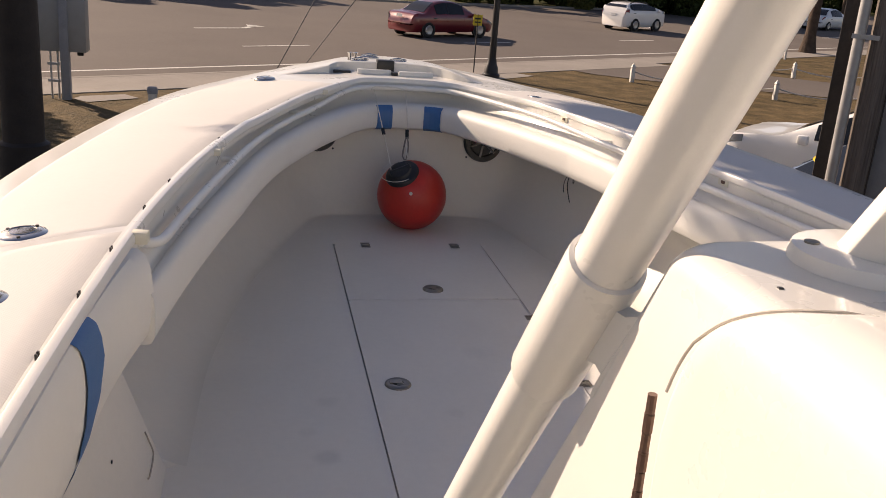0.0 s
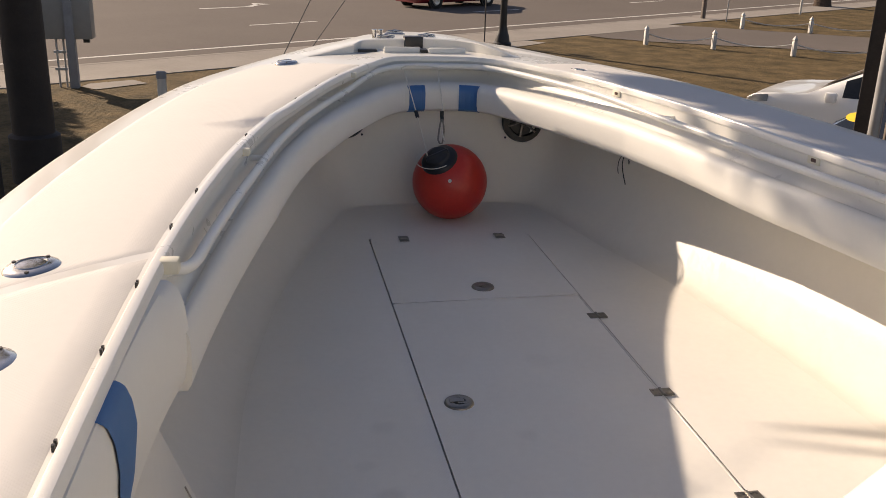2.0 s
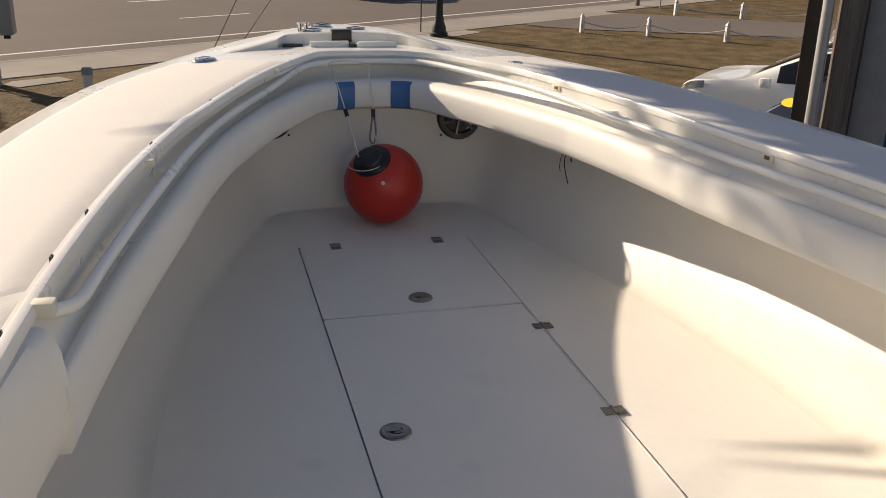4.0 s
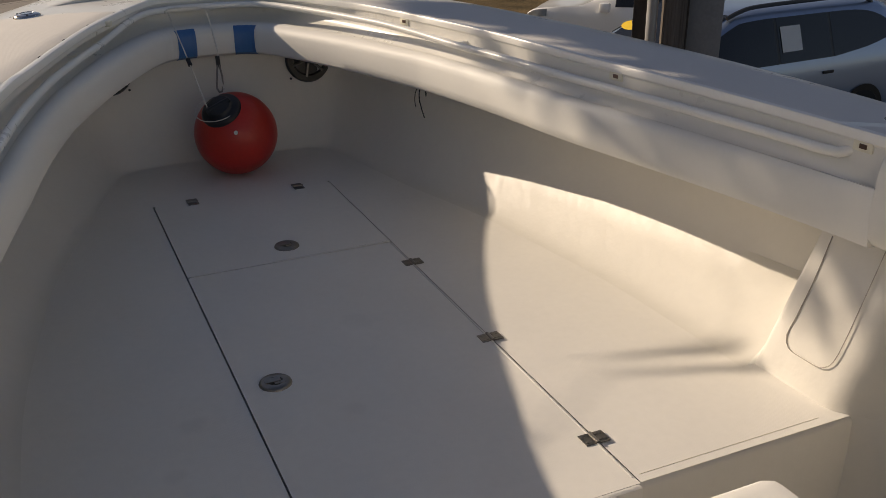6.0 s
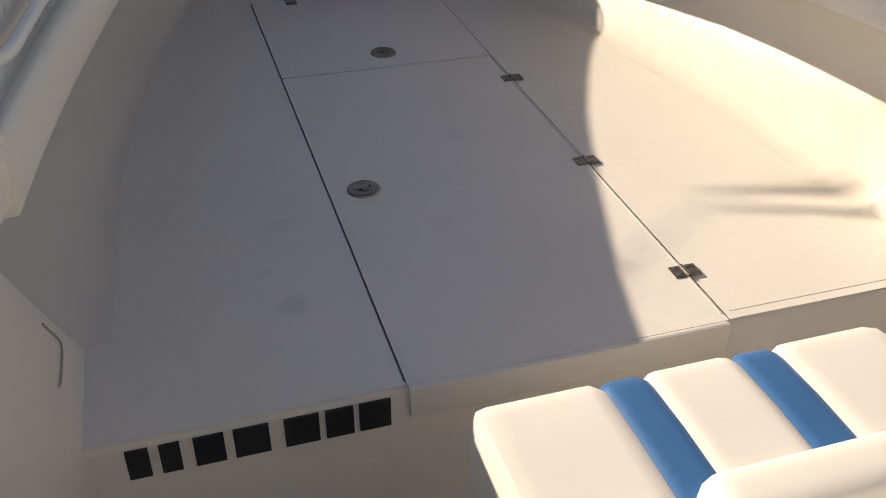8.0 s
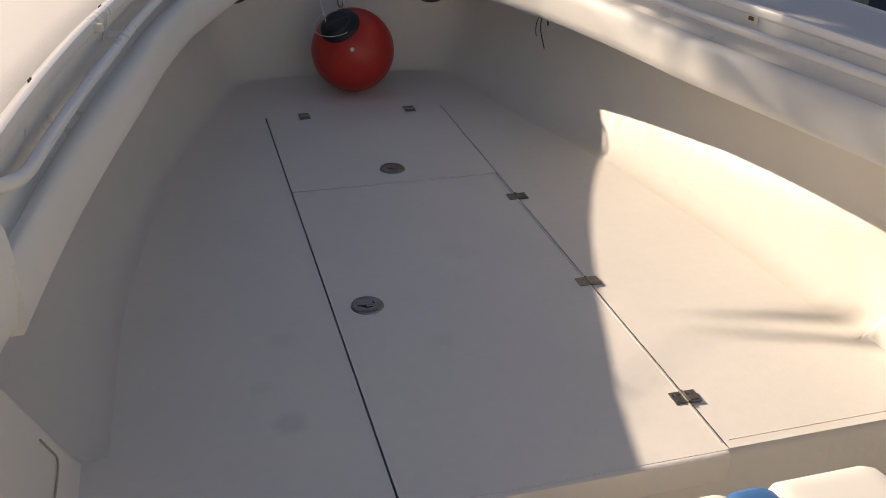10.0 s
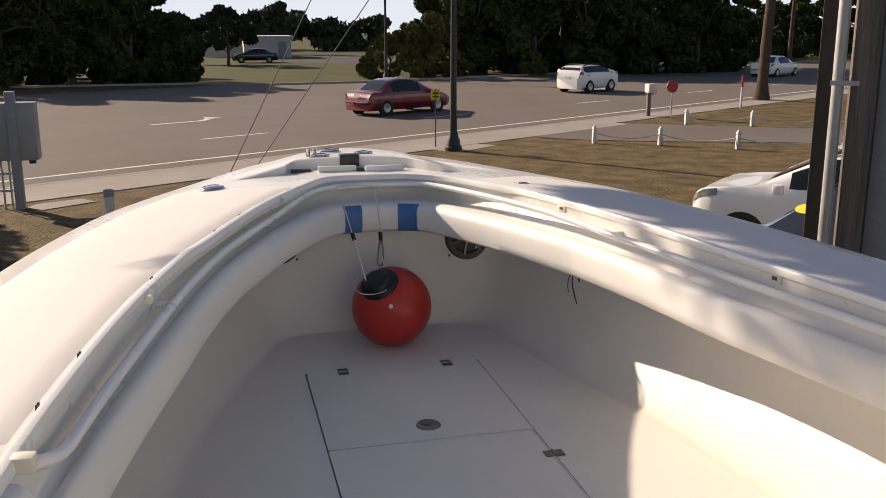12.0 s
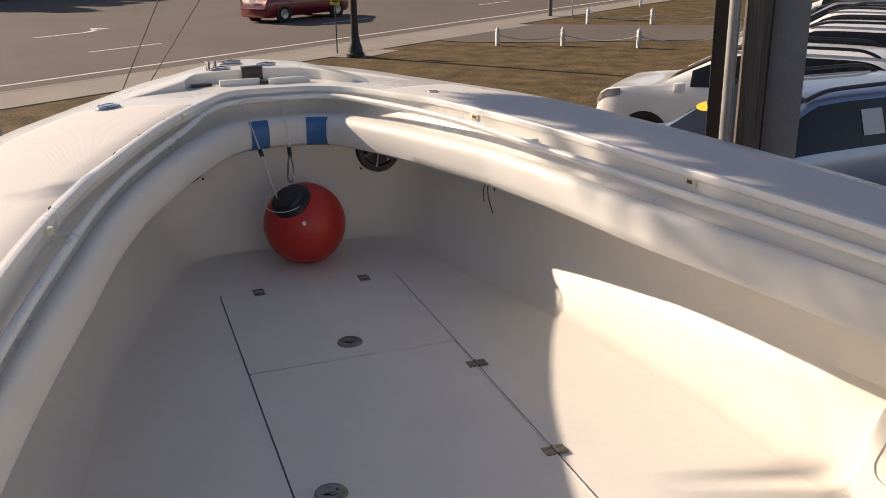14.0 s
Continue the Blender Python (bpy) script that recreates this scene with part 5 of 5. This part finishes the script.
            spin(q, [(rad * .62, -.11), (rad * .9, -.11), (rad, -.08), (rad, .08), (rad * .9, .11), (rad * .62, .11)], Matrix.Translation((wx0, side * (W - .09), rad)) @ pose(0, 0, 0, 90, 0, 0), 24)
            wh = part("tyre", q, TYRE, t)
            q = bmesh.new()
            spin(q, [(rad * .64, 0), (rad * .60, .0), (rad * .5, -.03), (rad * .15, -.01), (0, -.01)], Matrix.Translation((wx0, side * (W + .015), rad)) @ pose(0, 0, 0, 90 * side, 0, 0), 10)
            part("rim", q, RIM, wh, "alloy rim")
    # windscreen and rear glass
    for x0, x1, nm in (((.22, 1.20, "windscreen") if suv else (.40, 1.0, "windscreen")), ((-L + .12, -L + .33, "rear_window") if suv else (-L + .72, -L + 1.35, "rear_window"))):
        rows2 = []
        for x in np.linspace(x0, x1, 7):
            pts = section(x)
            zt = float(np.interp(x, zx, zz))
            w2 = pts[7][0] * .93
            rows2.append([(x + (.01 if nm == "windscreen" else -.012), y, zt + .014 - .004 * abs(y) / w2) for y in np.linspace(-w2, w2, 7)])
        q = bmesh.new()
        grid_faces(q, rows2)
        part(nm, q, CAR_GLASS, t, "dark glass")
    part("grille", box_bm(L - .05, L + .012, -.42, .42, .56, .74), BLACK, t, "black grille", bevel=.02)
    part("plate_bar", box_bm(-L - .012, -L + .01, -.17, .17, .78, .90), PAPER, t, "pale plate")
    return t


HEAD = math.degrees(math.atan2(.69, -.72))
row_u = Vector((.69, .72, 0))
nose = Vector((-.72, .69, 0))
first = Vector((6.75, 5.6, GZ + .012))
suv_blue = car("parked_suv", "silver-blue sport utility car parked at the lot's edge", CAR_BLUE, True, 5.3, 1.85, 1.72, True, 1.10)
suv_blue.matrix_world = Matrix.Translation((6.9, 6.0, GZ + .012)) @ pose(0, 0, 0, 0, 0, 184)
b = bmesh.new()
spin(b, [(0, .004), (.16, .004), (.16, 0)], Matrix.Translation((.70, -.53, 1.462)) @ pose(0, 0, 0, 0, 27, 0) @ Matrix.Diagonal((.6, 1, 1, 1)), 20)
part("windscreen_sticker", b, YELLOW, suv_blue, "yellow oval windscreen sticker")
for k, (paint, lab, du, dn, sc) in enumerate(((CAR_WHITE, "white sport utility car in the parked row", 4.28, .92, 1.02), (CAR_WHITE, "white sport utility car second in the parked row", 7.38, -.05, 1.07), (CAR_WHITE, "white sport utility car with red tail lamps in the row", 10.2, -.3, 1.08), (CAR_SILVER, "grey sport utility car in the parked row", 13.1, -.3, 1.08), (CAR_GREEN, "dark green sport utility car ending the row", 16.0, -.3, 1.0), (CAR_WHITE, "white sport utility car far along the row", 18.9, -.3, 1.0))):
    c = car("parked_suv", lab, paint, True, 4.6 * sc, 1.85, 1.70 * sc, False, 1.14)
    c.matrix_world = Matrix.Translation(first + row_u * du + nose * dn) @ pose(0, 0, 0, 0, 0, HEAD - (3, 7, 13, 14, 12, 12)[k])
RD = math.degrees(math.atan2(ROAD_DIR.y, ROAD_DIR.x))
for nm, lab, paint, suv, x, y, ln, hh in (("sedan_car", "dark red sedan driving along the road", CAR_RED, False, 7.2, 36.4, 4.65, 1.46), ("hatchback_car", "white hatchback car driving along the road", CAR_WHITE, True, 20.0, 46.6, 3.7, 1.48), ("distant_car", "dark car far along the road", CAR_BLACK, True, 41, 68, 4.6, 1.7), ("distant_car", "white sedan far along the road", CAR_WHITE, False, 39.5, 58.5, 4.6, 1.46)):
    c = car(nm, lab, paint, suv, ln, 1.8, hh)
    c.matrix_world = Matrix.Translation((x, y, GZ + .014)) @ pose(0, 0, 0, 0, 0, RD)

# far end of the lot: planted island, clipped shrub, wheel stops and a dark car
island = tagged(part("kerb_island", box_bm(20.9, 22.6, 13.0, 15.6, GZ, GZ + .14), CONCRETE, None, "pale concrete kerb island in the lot", bevel=.04), "pale concrete kerb island in the lot", "kerb", kind="structure")
for k, (x, y) in enumerate(((13.2, 8.8), (15.2, 10.9), (17.2, 13.0))):
    w = thing("wheel_stop", "pale concrete wheel stop on the lot", "wheel stop", "wheel stops", at=Matrix.Translation((x, y, GZ)) @ pose(0, 0, 0, 0, 0, 46))
    part("block", box_bm(-.85, .85, -.08, .08, .01, .13), CONCRETE, w, bevel=.03)
c = car("parked_suv", "black sport utility car at the far end of the lot", CAR_BLACK, True, 4.6, 1.85, 1.72)
c.matrix_world = Matrix.Translation((33.6, 22.0, GZ + .012)) @ pose(0, 0, 0, 0, 0, HEAD)

# ---- trees and woods ----
def leaf_cloud(centers, radii, count, size, rng, flat=.75):
    """Many small leaf quads scattered through clumps; returns vertices and faces."""
    n = count
    k = rng.integers(0, len(centers), n)
    c = np.array(centers)[k]
    r = np.array(radii)[k]
    d = rng.normal(size=(n, 3))
    d /= np.linalg.norm(d, axis=1)[:, None]
    rad = rng.uniform(.35, 1, n) ** .5
    p = c + d * (r * rad)[:, None] * np.array([1, 1, flat])
    a = rng.normal(size=(n, 3))
    a /= np.linalg.norm(a, axis=1)[:, None]
    b = np.cross(a, rng.normal(size=(n, 3)))
    b /= np.linalg.norm(b, axis=1)[:, None]
    s = size * rng.uniform(.6, 1.4, n)[:, None]
    v = np.stack([p - a * s - b * s * .45, p + a * s * .2 - b * s * .6, p + a * s * 1.1, p + a * s * .1 + b * s * .6], 1).reshape(-1, 3)
    f = np.arange(n * 4).reshape(-1, 4)
    return v, f


def cloud_part(name, v, f, mat, parent, label="", kind=""):
    me = bpy.data.meshes.new(name)
    me.from_pydata(v.tolist(), [], f.tolist())
    me.materials.append(mat)
    ob = new(name, me)
    if parent is not None:
        ob.parent = parent
    return tagged(ob, label, kind=kind)


def tree(x, y, h, spread, seed, mat=LEAF, count=2600, size=.22, low=.18):
    rng = np.random.default_rng(seed)
    t = thing("tree", "dense dark green tree beyond the road" if mat is LEAF else "olive green tree beyond the road", "tree", "trees beyond the road", at=Matrix.Translation((x, y, GZ)))
    b = bmesh.new()
    lean = rng.uniform(-.4, .4, 2)
    tops = []
    tube(b, [(0, 0, -.1), (lean[0] * .3, lean[1] * .3, h * .3), (lean[0], lean[1], h * .7)], [h * .03, h * .022, h * .008], 7)
    for k in range(7):
        a = rng.uniform(0, math.tau)
        z0 = h * rng.uniform(.22, .5)
        end = Vector((math.cos(a) * spread * rng.uniform(.5, .95), math.sin(a) * spread * rng.uniform(.5, .95), h * rng.uniform(.4, .9)))
        tube(b, [(lean[0] * .4, lean[1] * .4, z0), Vector((lean[0] * .4, lean[1] * .4, z0)).lerp(end, .5) + Vector((0, 0, .2)), end], [h * .012, h * .008, h * .003], 5)
        tops.append(end)
    part("trunk", b, BARK, t)
    cen, rad = [], []
    for k in range(26):
        a = rng.uniform(0, math.tau)
        q = rng.uniform(0, 1) ** .6
        z = h * rng.uniform(low, .95)
        env = max(.25, math.sin(math.pi * min(.98, (z / h) ** .8)))
        cen.append((math.cos(a) * spread * q * env, math.sin(a) * spread * q * env, z))
        rad.append(h * rng.uniform(.07, .16))
    v, f = leaf_cloud(cen, rad, count, size, rng)
    v2, f2 = leaf_cloud(cen, [r * .8 for r in rad], count, size * 1.7, rng)
    cloud_part("crown", np.concatenate([v, v2]), np.concatenate([f, f2 + len(v)]), mat, t)
    return t


seed = 11
# near clump on the far corner, dark against the light
for x, y, h, s in ((-16.5, 59.0, 9, 3.2), (-15.2, 61.4, 8.8, 3.0), (-12.9, 59.8, 8.6, 2.9), (-11.0, 61.2, 8.0, 2.8), (-8.9, 60.5, 7.4, 2.6), (-7.2, 61.7, 6.3, 2.4), (-5.4, 60.9, 6.2, 2.2), (-3.9, 62.0, 5.8, 2.0), (-2.6, 61.0, 4.5, 1.7), (-1.7, 61.0, 3.0, 1.2), (-15.5, 67.5, 10, 3.6), (-10.9, 68.3, 9, 3.4), (-6.8, 68.8, 7.2, 2.8)):
    tree(x, y, h, s, seed, LEAF, 6000, .15, .02)
    seed += 1
# two trees added out of view, up-sun, to shade the lawn by the posts
shady = tree(-13.4, 21.0, 8.5, 3.2, 91, LEAF, 9000, .16, .35)
tagged(shady, "unseen leafy tree added to shade the lawn off the port bow", "tree")
tagged(tree(-11.4, 17.2, 7.6, 3.0, 92, LEAF, 9000, .15, .35), "unseen round leafy tree added to shade the lawn off the port bow", "tree")
# woods along the far side of the road, bushes at their foot, and oaks beyond the field
for x, y, h, s in ((17.4, 68.8, 8.6, 2.9), (19.2, 67.3, 9.6, 3.0), (22.1, 68.5, 10, 3.2), (23.5, 65.9, 9.4, 3.0), (26.6, 68.0, 10.5, 3.3), (27.9, 65.3, 9.6, 3.1), (31.1, 67.2, 10.4, 3.3), (32.2, 64.5, 9.4, 3.1), (35.3, 66.3, 9.6, 3.2), (36.5, 64.5, 8.4, 3.0), (39.5, 66.3, 7.2, 2.8), (21.3, 78.1, 11, 3.6), (26.3, 77.7, 11.5, 3.8), (31.4, 76.9, 11, 3.8), (36.3, 75.8, 10.5, 3.8), (41.4, 76.6, 9.0, 3.6), (54.2, 86.6, 6.8, 3.6), (60.1, 91.2, 6.6, 3.6), (65.7, 94.7, 7.2, 4.0), (70.5, 96.2, 7.5, 4.2), (74.6, 95.6, 8, 4.4), (75.0, 90.3, 9, 4.6)):
    tree(x, y, h, s, seed, LEAF, 5500, .19, .02)
    seed += 1
for x, y, h, s in ((10.6, 63.1, 1.9, 1.2), (11.8, 62.9, 3.0, 1.7), (13.5, 63.6, 3.8, 2.0), (15.2, 64.2, 4.6, 2.0), (23.1, 64.0, 1.6, 1.2), (16.8, 63.8, 2.0, 1.4)):
    tree(x, y, h, s, seed, LEAF_DRY, 4200, .11, .02)
    seed += 1
for x, y, h, s in ((1.3, 89.0, 5.4, 4.0), (-2.0, 93.0, 4.6, 3.0), (8.7, 124.7, 6.6, 3.4)):
    tree(x, y, h, s, seed, LEAF_FAR, 5200, .16, .36)
    seed += 1
# distant tree line beyond the field
rng = np.random.default_rng(5)
cen, rad = [], []
for x in np.arange(-60, 170, 2.0):
    for k in range(4):
        y = 150 + rng.uniform(-6, 6) - .12 * x
        cen.append((x + rng.uniform(-1, 1), y, GZ + rng.uniform(.6, 4.6) + 1.0 * math.sin(x * .17) + .6 * math.sin(x * .53 + 1)))
        rad.append(rng.uniform(1.0, 1.9))
v, f = leaf_cloud(cen, rad, 80000, .55, rng)
ob = cloud_part("distant_woods", v, f, LEAF_FAR, None, "hazy distant line of trees beyond the field", "stuff")
tagged(ob, category="trees")
# low scrub at the foot of the woods
cen, rad = [], []
for k in range(260):
    x = rng.uniform(15.5, 85)
    y = float(np.interp(x, [e[0] for e in FAR_EDGE], [e[1] for e in FAR_EDGE])) + rng.uniform(3.6, 7.5)
    cen.append((x, y, GZ + rng.uniform(.3, 1.8)))
    rad.append(rng.uniform(.6, 1.3))
v, f = leaf_cloud(cen, rad, 36000, .12, rng)
tagged(cloud_part("scrub", v, f, LEAF, None, "dark green scrub at the foot of the woods", "stuff"), category="bushes")


def palm(x, y, h, seed, r=.16, lean=(.2, .1), fronds=26, size=2.1, label="palm tree with a slender grey-brown trunk"):
    rng = np.random.default_rng(seed)
    t = thing("palm_tree", label, "palm", "palms", at=Matrix.Translation((x, y, GZ)))
    b = bmesh.new()
    pts = [Vector((lean[0] * f * f, lean[1] * f * f, h * f)) for f in np.linspace(0, 1, 22)]
    tube(b, pts, [r * (1.7 if i == 0 else 1.25 if i == 1 else 1.0 + .07 * (i % 2) - .012 * i) for i in range(22)], 12)
    part("trunk", b, PALM_BARK, t)
    top = pts[-1]
    V, F = [], []
    for k in range(fronds):
        a = k * 2.4 + rng.uniform(-.3, .3)
        el = rng.uniform(-.25, 1.1)
        L = size * rng.uniform(.8, 1.1)
        spine = []
        for f in np.linspace(0, 1, 10):
            hz = L * f * math.cos(el) + .0
            spine.append(top + Vector((math.cos(a) * hz, math.sin(a) * hz, L * f * math.sin(el) - .55 * L * f * f)))
        side = Vector((-math.sin(a), math.cos(a), 0))
        for i in range(1, 10):
            d = (spine[i] - spine[i - 1]).normalized()
            for j in range(3):
                base = spine[i - 1].lerp(spine[i], j / 3)
                ln = L * .34 * math.sin(math.pi * min(1, .18 + .8 * (i + j / 3) / 10))
                for sg in (-1, 1):
                    tip = base + side * sg * ln * .85 + d * ln * .55 + Vector((0, 0, -.25 * ln))
                    w = d * (.022 if r > .1 else .034) * size
                    n0 = len(V)
                    V += [base - w, base + w, tip]
                    F.append((n0, n0 + 1, n0 + 2))
            n0 = len(V)
            V += [spine[i - 1] - side * .015, spine[i - 1] + side * .015, spine[i] + side * .012, spine[i] - side * .012]
            F.append((n0, n0 + 1, n0 + 2, n0 + 3))
    me = bpy.data.meshes.new("fronds")
    me.from_pydata([tuple(p) for p in V], [], F)
    me.materials.append(PALM_LEAF)
    ob = new("fronds", me)
    ob.parent = t
    return t


palm(25.9, 38.6, 11, 2, .26, (.9, .3), label="tall palm tree on the lawn by the road")
palm(55, 80, 9, 3, .22, (.3, .2), label="palm tree far along the road")

# unseen palm leaning off the port bow, crown set to shade the starboard gunwale
shade = thing("palm_tree", "unseen leaning palm off the port bow, its thick crown set to shade the boat", "palm", "palms", at=Matrix.Translation((-7.0, 5.0, GZ)))
HI = shade.matrix_world.inverted()
CROWN = SUN_FROM * 6.2
rng = np.random.default_rng(31)
b = bmesh.new()
heart = Vector((1.50, -.75, .6)) + CROWN
tube(b, [HI @ p for p in catmull([(-7.0, 5.0, GZ), (-6.6, 6.2, 0), (-5.4, 8.2, 2.8), (-3.8, 8.7, 4.2), (-3.2, 6.4, 4.0), heart], .25)], .07, 10)
part("trunk", b, PALM_BARK, shade)
leaf_v, leaf_f = [], []


def leaflet(base, tip, w):
    d = (tip - base).normalized()
    s = d.cross(SUN_FROM + Vector(rng.normal(0, .35, 3))).normalized() * w
    n0 = len(leaf_v)
    m = base.lerp(tip, .4)
    leaf_v.extend(tuple(HI @ q) for q in (base, m + s, tip, m - s))
    leaf_f.append((n0, n0 + 1, n0 + 2, n0 + 3))


# gaps through which the sun dapples the starboard bolster and rail
GAPS = [(np.interp(y, [-1.3, -.2], [.70, .62]) + rng.uniform(-.05, .16), y, rng.uniform(.045, .085)) for y in rng.uniform(-1.25, -.30, 26)]

# thick of the crown: overlapping hanging leaflets
for k in range(8200):
    y = rng.uniform(-1.85, .22)
    inner = np.interp(-y, [-.25, .1, .33, .45, .7, 1.08, 1.59, 2.1], [.62, .60, .60, .54, .55, .60, .66, .74])
    x = inner + (1.62 - inner) * rng.uniform(0, 1) ** .62
    if any((x - gx) ** 2 + (y - gy) ** 2 < gr * gr for gx, gy, gr in GAPS):
        continue
    at = Vector((x, y, .6)) + CROWN + SUN_FROM * rng.uniform(-.7, .7)
    turn = Vector(rng.normal(0, 1, 3)).normalized()
    leaflet(at - turn * .07, at + turn * .08, .028)
# loose leaflets at its edge
for k in range(460):
    y = -.60 - 2.1 * rng.uniform(0, 1) ** .75
    x = np.interp(-y, [.62, 1.08, 1.59, 2.1], [.46, .44, .46, .52]) + rng.uniform(-.03, .26)
    at = Vector((x, y, .6)) + CROWN + SUN_FROM * rng.uniform(-.7, .7)
    turn = Vector((rng.normal(-.6, .3), rng.normal(.75, .3), rng.normal(-.3, .3))).normalized()
    leaflet(at - turn * .08, at + turn * .08, .014)
# a long frond placed over the cockpit to streak floor and deck with shade
spine = catmull([heart, Vector((.6, -.30, .6)) + SUN_FROM * 5.5, Vector((.25, -.42, .6)) + SUN_FROM * 4.5, Vector((-.02, -.46, .6)) + SUN_FROM * 4.0, Vector((-.30, -.42, .6)) + SUN_FROM * 3.6, Vector((-.72, -.66, .6)) + SUN_FROM * 3.3], .05)
for i in range(int(len(spine) * .3), len(spine) - 1):
    d = (spine[i + 1] - spine[i]).normalized()
    side = d.cross(SUN_FROM).normalized()
    fade = i / len(spine)
    leaflet(spine[i], spine[i + 1], .004)
    for sg in (-1, 1):
        if rng.uniform() < (.03 if fade < .5 else .05):
            ln = .30 * (1 - .45 * fade)
            leaflet(spine[i], spine[i] + d * ln * .93 + side * sg * ln * rng.uniform(.06, .22), .009)
for k in range(6):
    a = Vector((.02 + .035 * (k % 3), -.46 - .030 * k - .012 * (k % 2), .6)) + SUN_FROM * 2.25
    leaflet(a, a + Vector((-.42 + .06 * (k % 3), .11 + .02 * (k % 2), .0)), .0075)
for k in range(2):
    leaflet(Vector((-.62, -.60 - .07 * k, .6)) + SUN_FROM * 3.3, Vector((-.86 + .03 * (k % 2), -.64 - .04 * k, .6)) + SUN_FROM * 3.2, .006)
# hanging tips that dapple the lining
for k in range(70):
    at = Vector((.30 + rng.normal(0, .09), rng.uniform(-1.5, -.88), .6)) + SUN_FROM * rng.uniform(4.2, 5.2)
    turn = Vector((rng.normal(-.6, .3), rng.normal(.75, .3), rng.normal(-.3, .3))).normalized()
    leaflet(at - turn * .07, at + turn * .07, .012)
cloud_part("fronds", np.array(leaf_v), np.array(leaf_f), PALM_LEAF, shade)

# pale sky low over the far trees
SKY_PALE = bpy.data.materials.new("pale_sky")
SKY_PALE.use_nodes = True
sky_nt = SKY_PALE.node_tree
sky_nt.nodes.remove(sky_nt.nodes["Principled BSDF"])
sky_em = sky_nt.nodes.new("ShaderNodeEmission")
sky_em.inputs["Color"].default_value = (.43, .56, .66, 1)
sky_em.inputs["Strength"].default_value = 1.0
sky_nt.links.new(sky_em.outputs[0], sky_nt.nodes["Material Output"].inputs["Surface"])
b = bmesh.new()
grid_faces(b, [[(x, 460 - .0006 * (x - 80) ** 2, z) for x in range(-260, 421, 40)] for z in (GZ, 40)])
tagged(part("backdrop", b, SKY_PALE, None, "pale hazy sky above the far trees", smooth=False), "pale hazy sky above the far trees", "sky", kind="structure")

# white building beyond the field
bld = thing("building", "low white flat-roofed building beyond the field", "building", at=Matrix.Translation((3.5, 109.0, GZ)))
part("wall", box_bm(0, 5.4, 0, 8, 0, 2.35), BLDG, bld, "white stucco wall")
part("roof", box_bm(-.2, 5.6, -.2, 8.2, 2.35, 2.55), BLDG, bld, "pale flat roof edge")
part("door", box_bm(3.9, 4.8, -.06, .05, 0, 1.9), POST_GREY, bld, "grey door")
bld = thing("building", "low white house half hidden behind an oak", "building", at=Matrix.Translation((-1.0, 115.0, GZ)))
part("wall", box_bm(0, 4.3, 0, 7, 0, 2.0), BLDG, bld, "white wall")
part("roof", box_bm(-.2, 4.5, -.3, 7.2, 2.0, 2.5), POST_GREY, bld, "grey roof", bevel=.15)
c = car("distant_car", "dark car standing before the white building", CAR_BLACK, False, 4.5, 1.8, 1.4)
c.matrix_world = Matrix.Translation((4.1, 95.9, GZ + .04)) @ pose(0, 0, 0, 0, 0, 178)

# clipped round shrub at the far end of the lot
rng = np.random.default_rng(77)
shrub = thing("clipped_shrub", "dense round dark green clipped shrub at the lot's end", "shrub", at=Matrix.Translation((29.2, 22.0, GZ)))
b = bmesh.new()
tube(b, [(0, 0, -.05), (0, 0, .9)], [.12, .08], 8)
part("stem", b, BARK, shrub)
v, f = leaf_cloud([(0, 0, 1.15), (.2, .1, 1.5), (-.25, -.1, 1.4), (0, .2, .9)], [1.05, .8, .8, .9], 5200, .09, rng, .95)
cloud_part("foliage", v, f, LEAF, shrub)

# ---- trailer that carries the boat ----
trailer = thing("boat_trailer", "galvanised boat trailer under the hull", "trailer", at=Matrix.Translation((0, -2.2, -2.4)))
for sx in (-1, 1):
    part("beam", box_bm(sx * .55 - .05, sx * .55 + .05, -3.0, 3.0, .45, .60), GALV, trailer, bevel=.006)
    part("bunk", box_bm(sx * .45 - .07, sx * .45 + .07, -2.8, 1.8, 1.20, 1.32), POST_GREY, trailer, "carpeted bunk board", bevel=.01)
    for y in (-2.2, -.6, 1.2):
        part("bunk_post", box_bm(sx * .45 - .03, sx * .45 + .03, y - .03, y + .03, .60, 1.22), GALV, trailer)
    for y in (-1.6, -.75):
        b = bmesh.new()
        spin(b, [(.2, -.1), (.32, -.1), (.34, -.06), (.34, .06), (.32, .1), (.2, .1)], Matrix.Translation((sx * .95, y, .34)) @ pose(0, 0, 0, 0, 90, 0), 24)
        w = part("tyre", b, TYRE, trailer)
        b = bmesh.new()
        spin(b, [(0, -.06), (.2, -.08), (.205, .08), (0, .06)], Matrix.Translation((sx * .95, y, .34)) @ pose(0, 0, 0, 0, 90, 0), 16)
        part("rim", b, RIM, w)
for y in (-2.6, -1.6, -.75, .6, 2.2):
    part("crossbar", box_bm(-.9 if y in (-1.6, -.75) else -.55, .9 if y in (-1.6, -.75) else .55, y - .04, y + .04, .40, .47), GALV, trailer)
part("tongue", box_bm(-.05, .05, 2.2, 4.6, .42, .55), GALV, trailer)
part("keel_block", box_bm(-.12, .12, -.4, .4, .47, 1.18), POST_GREY, trailer, "keel support block")
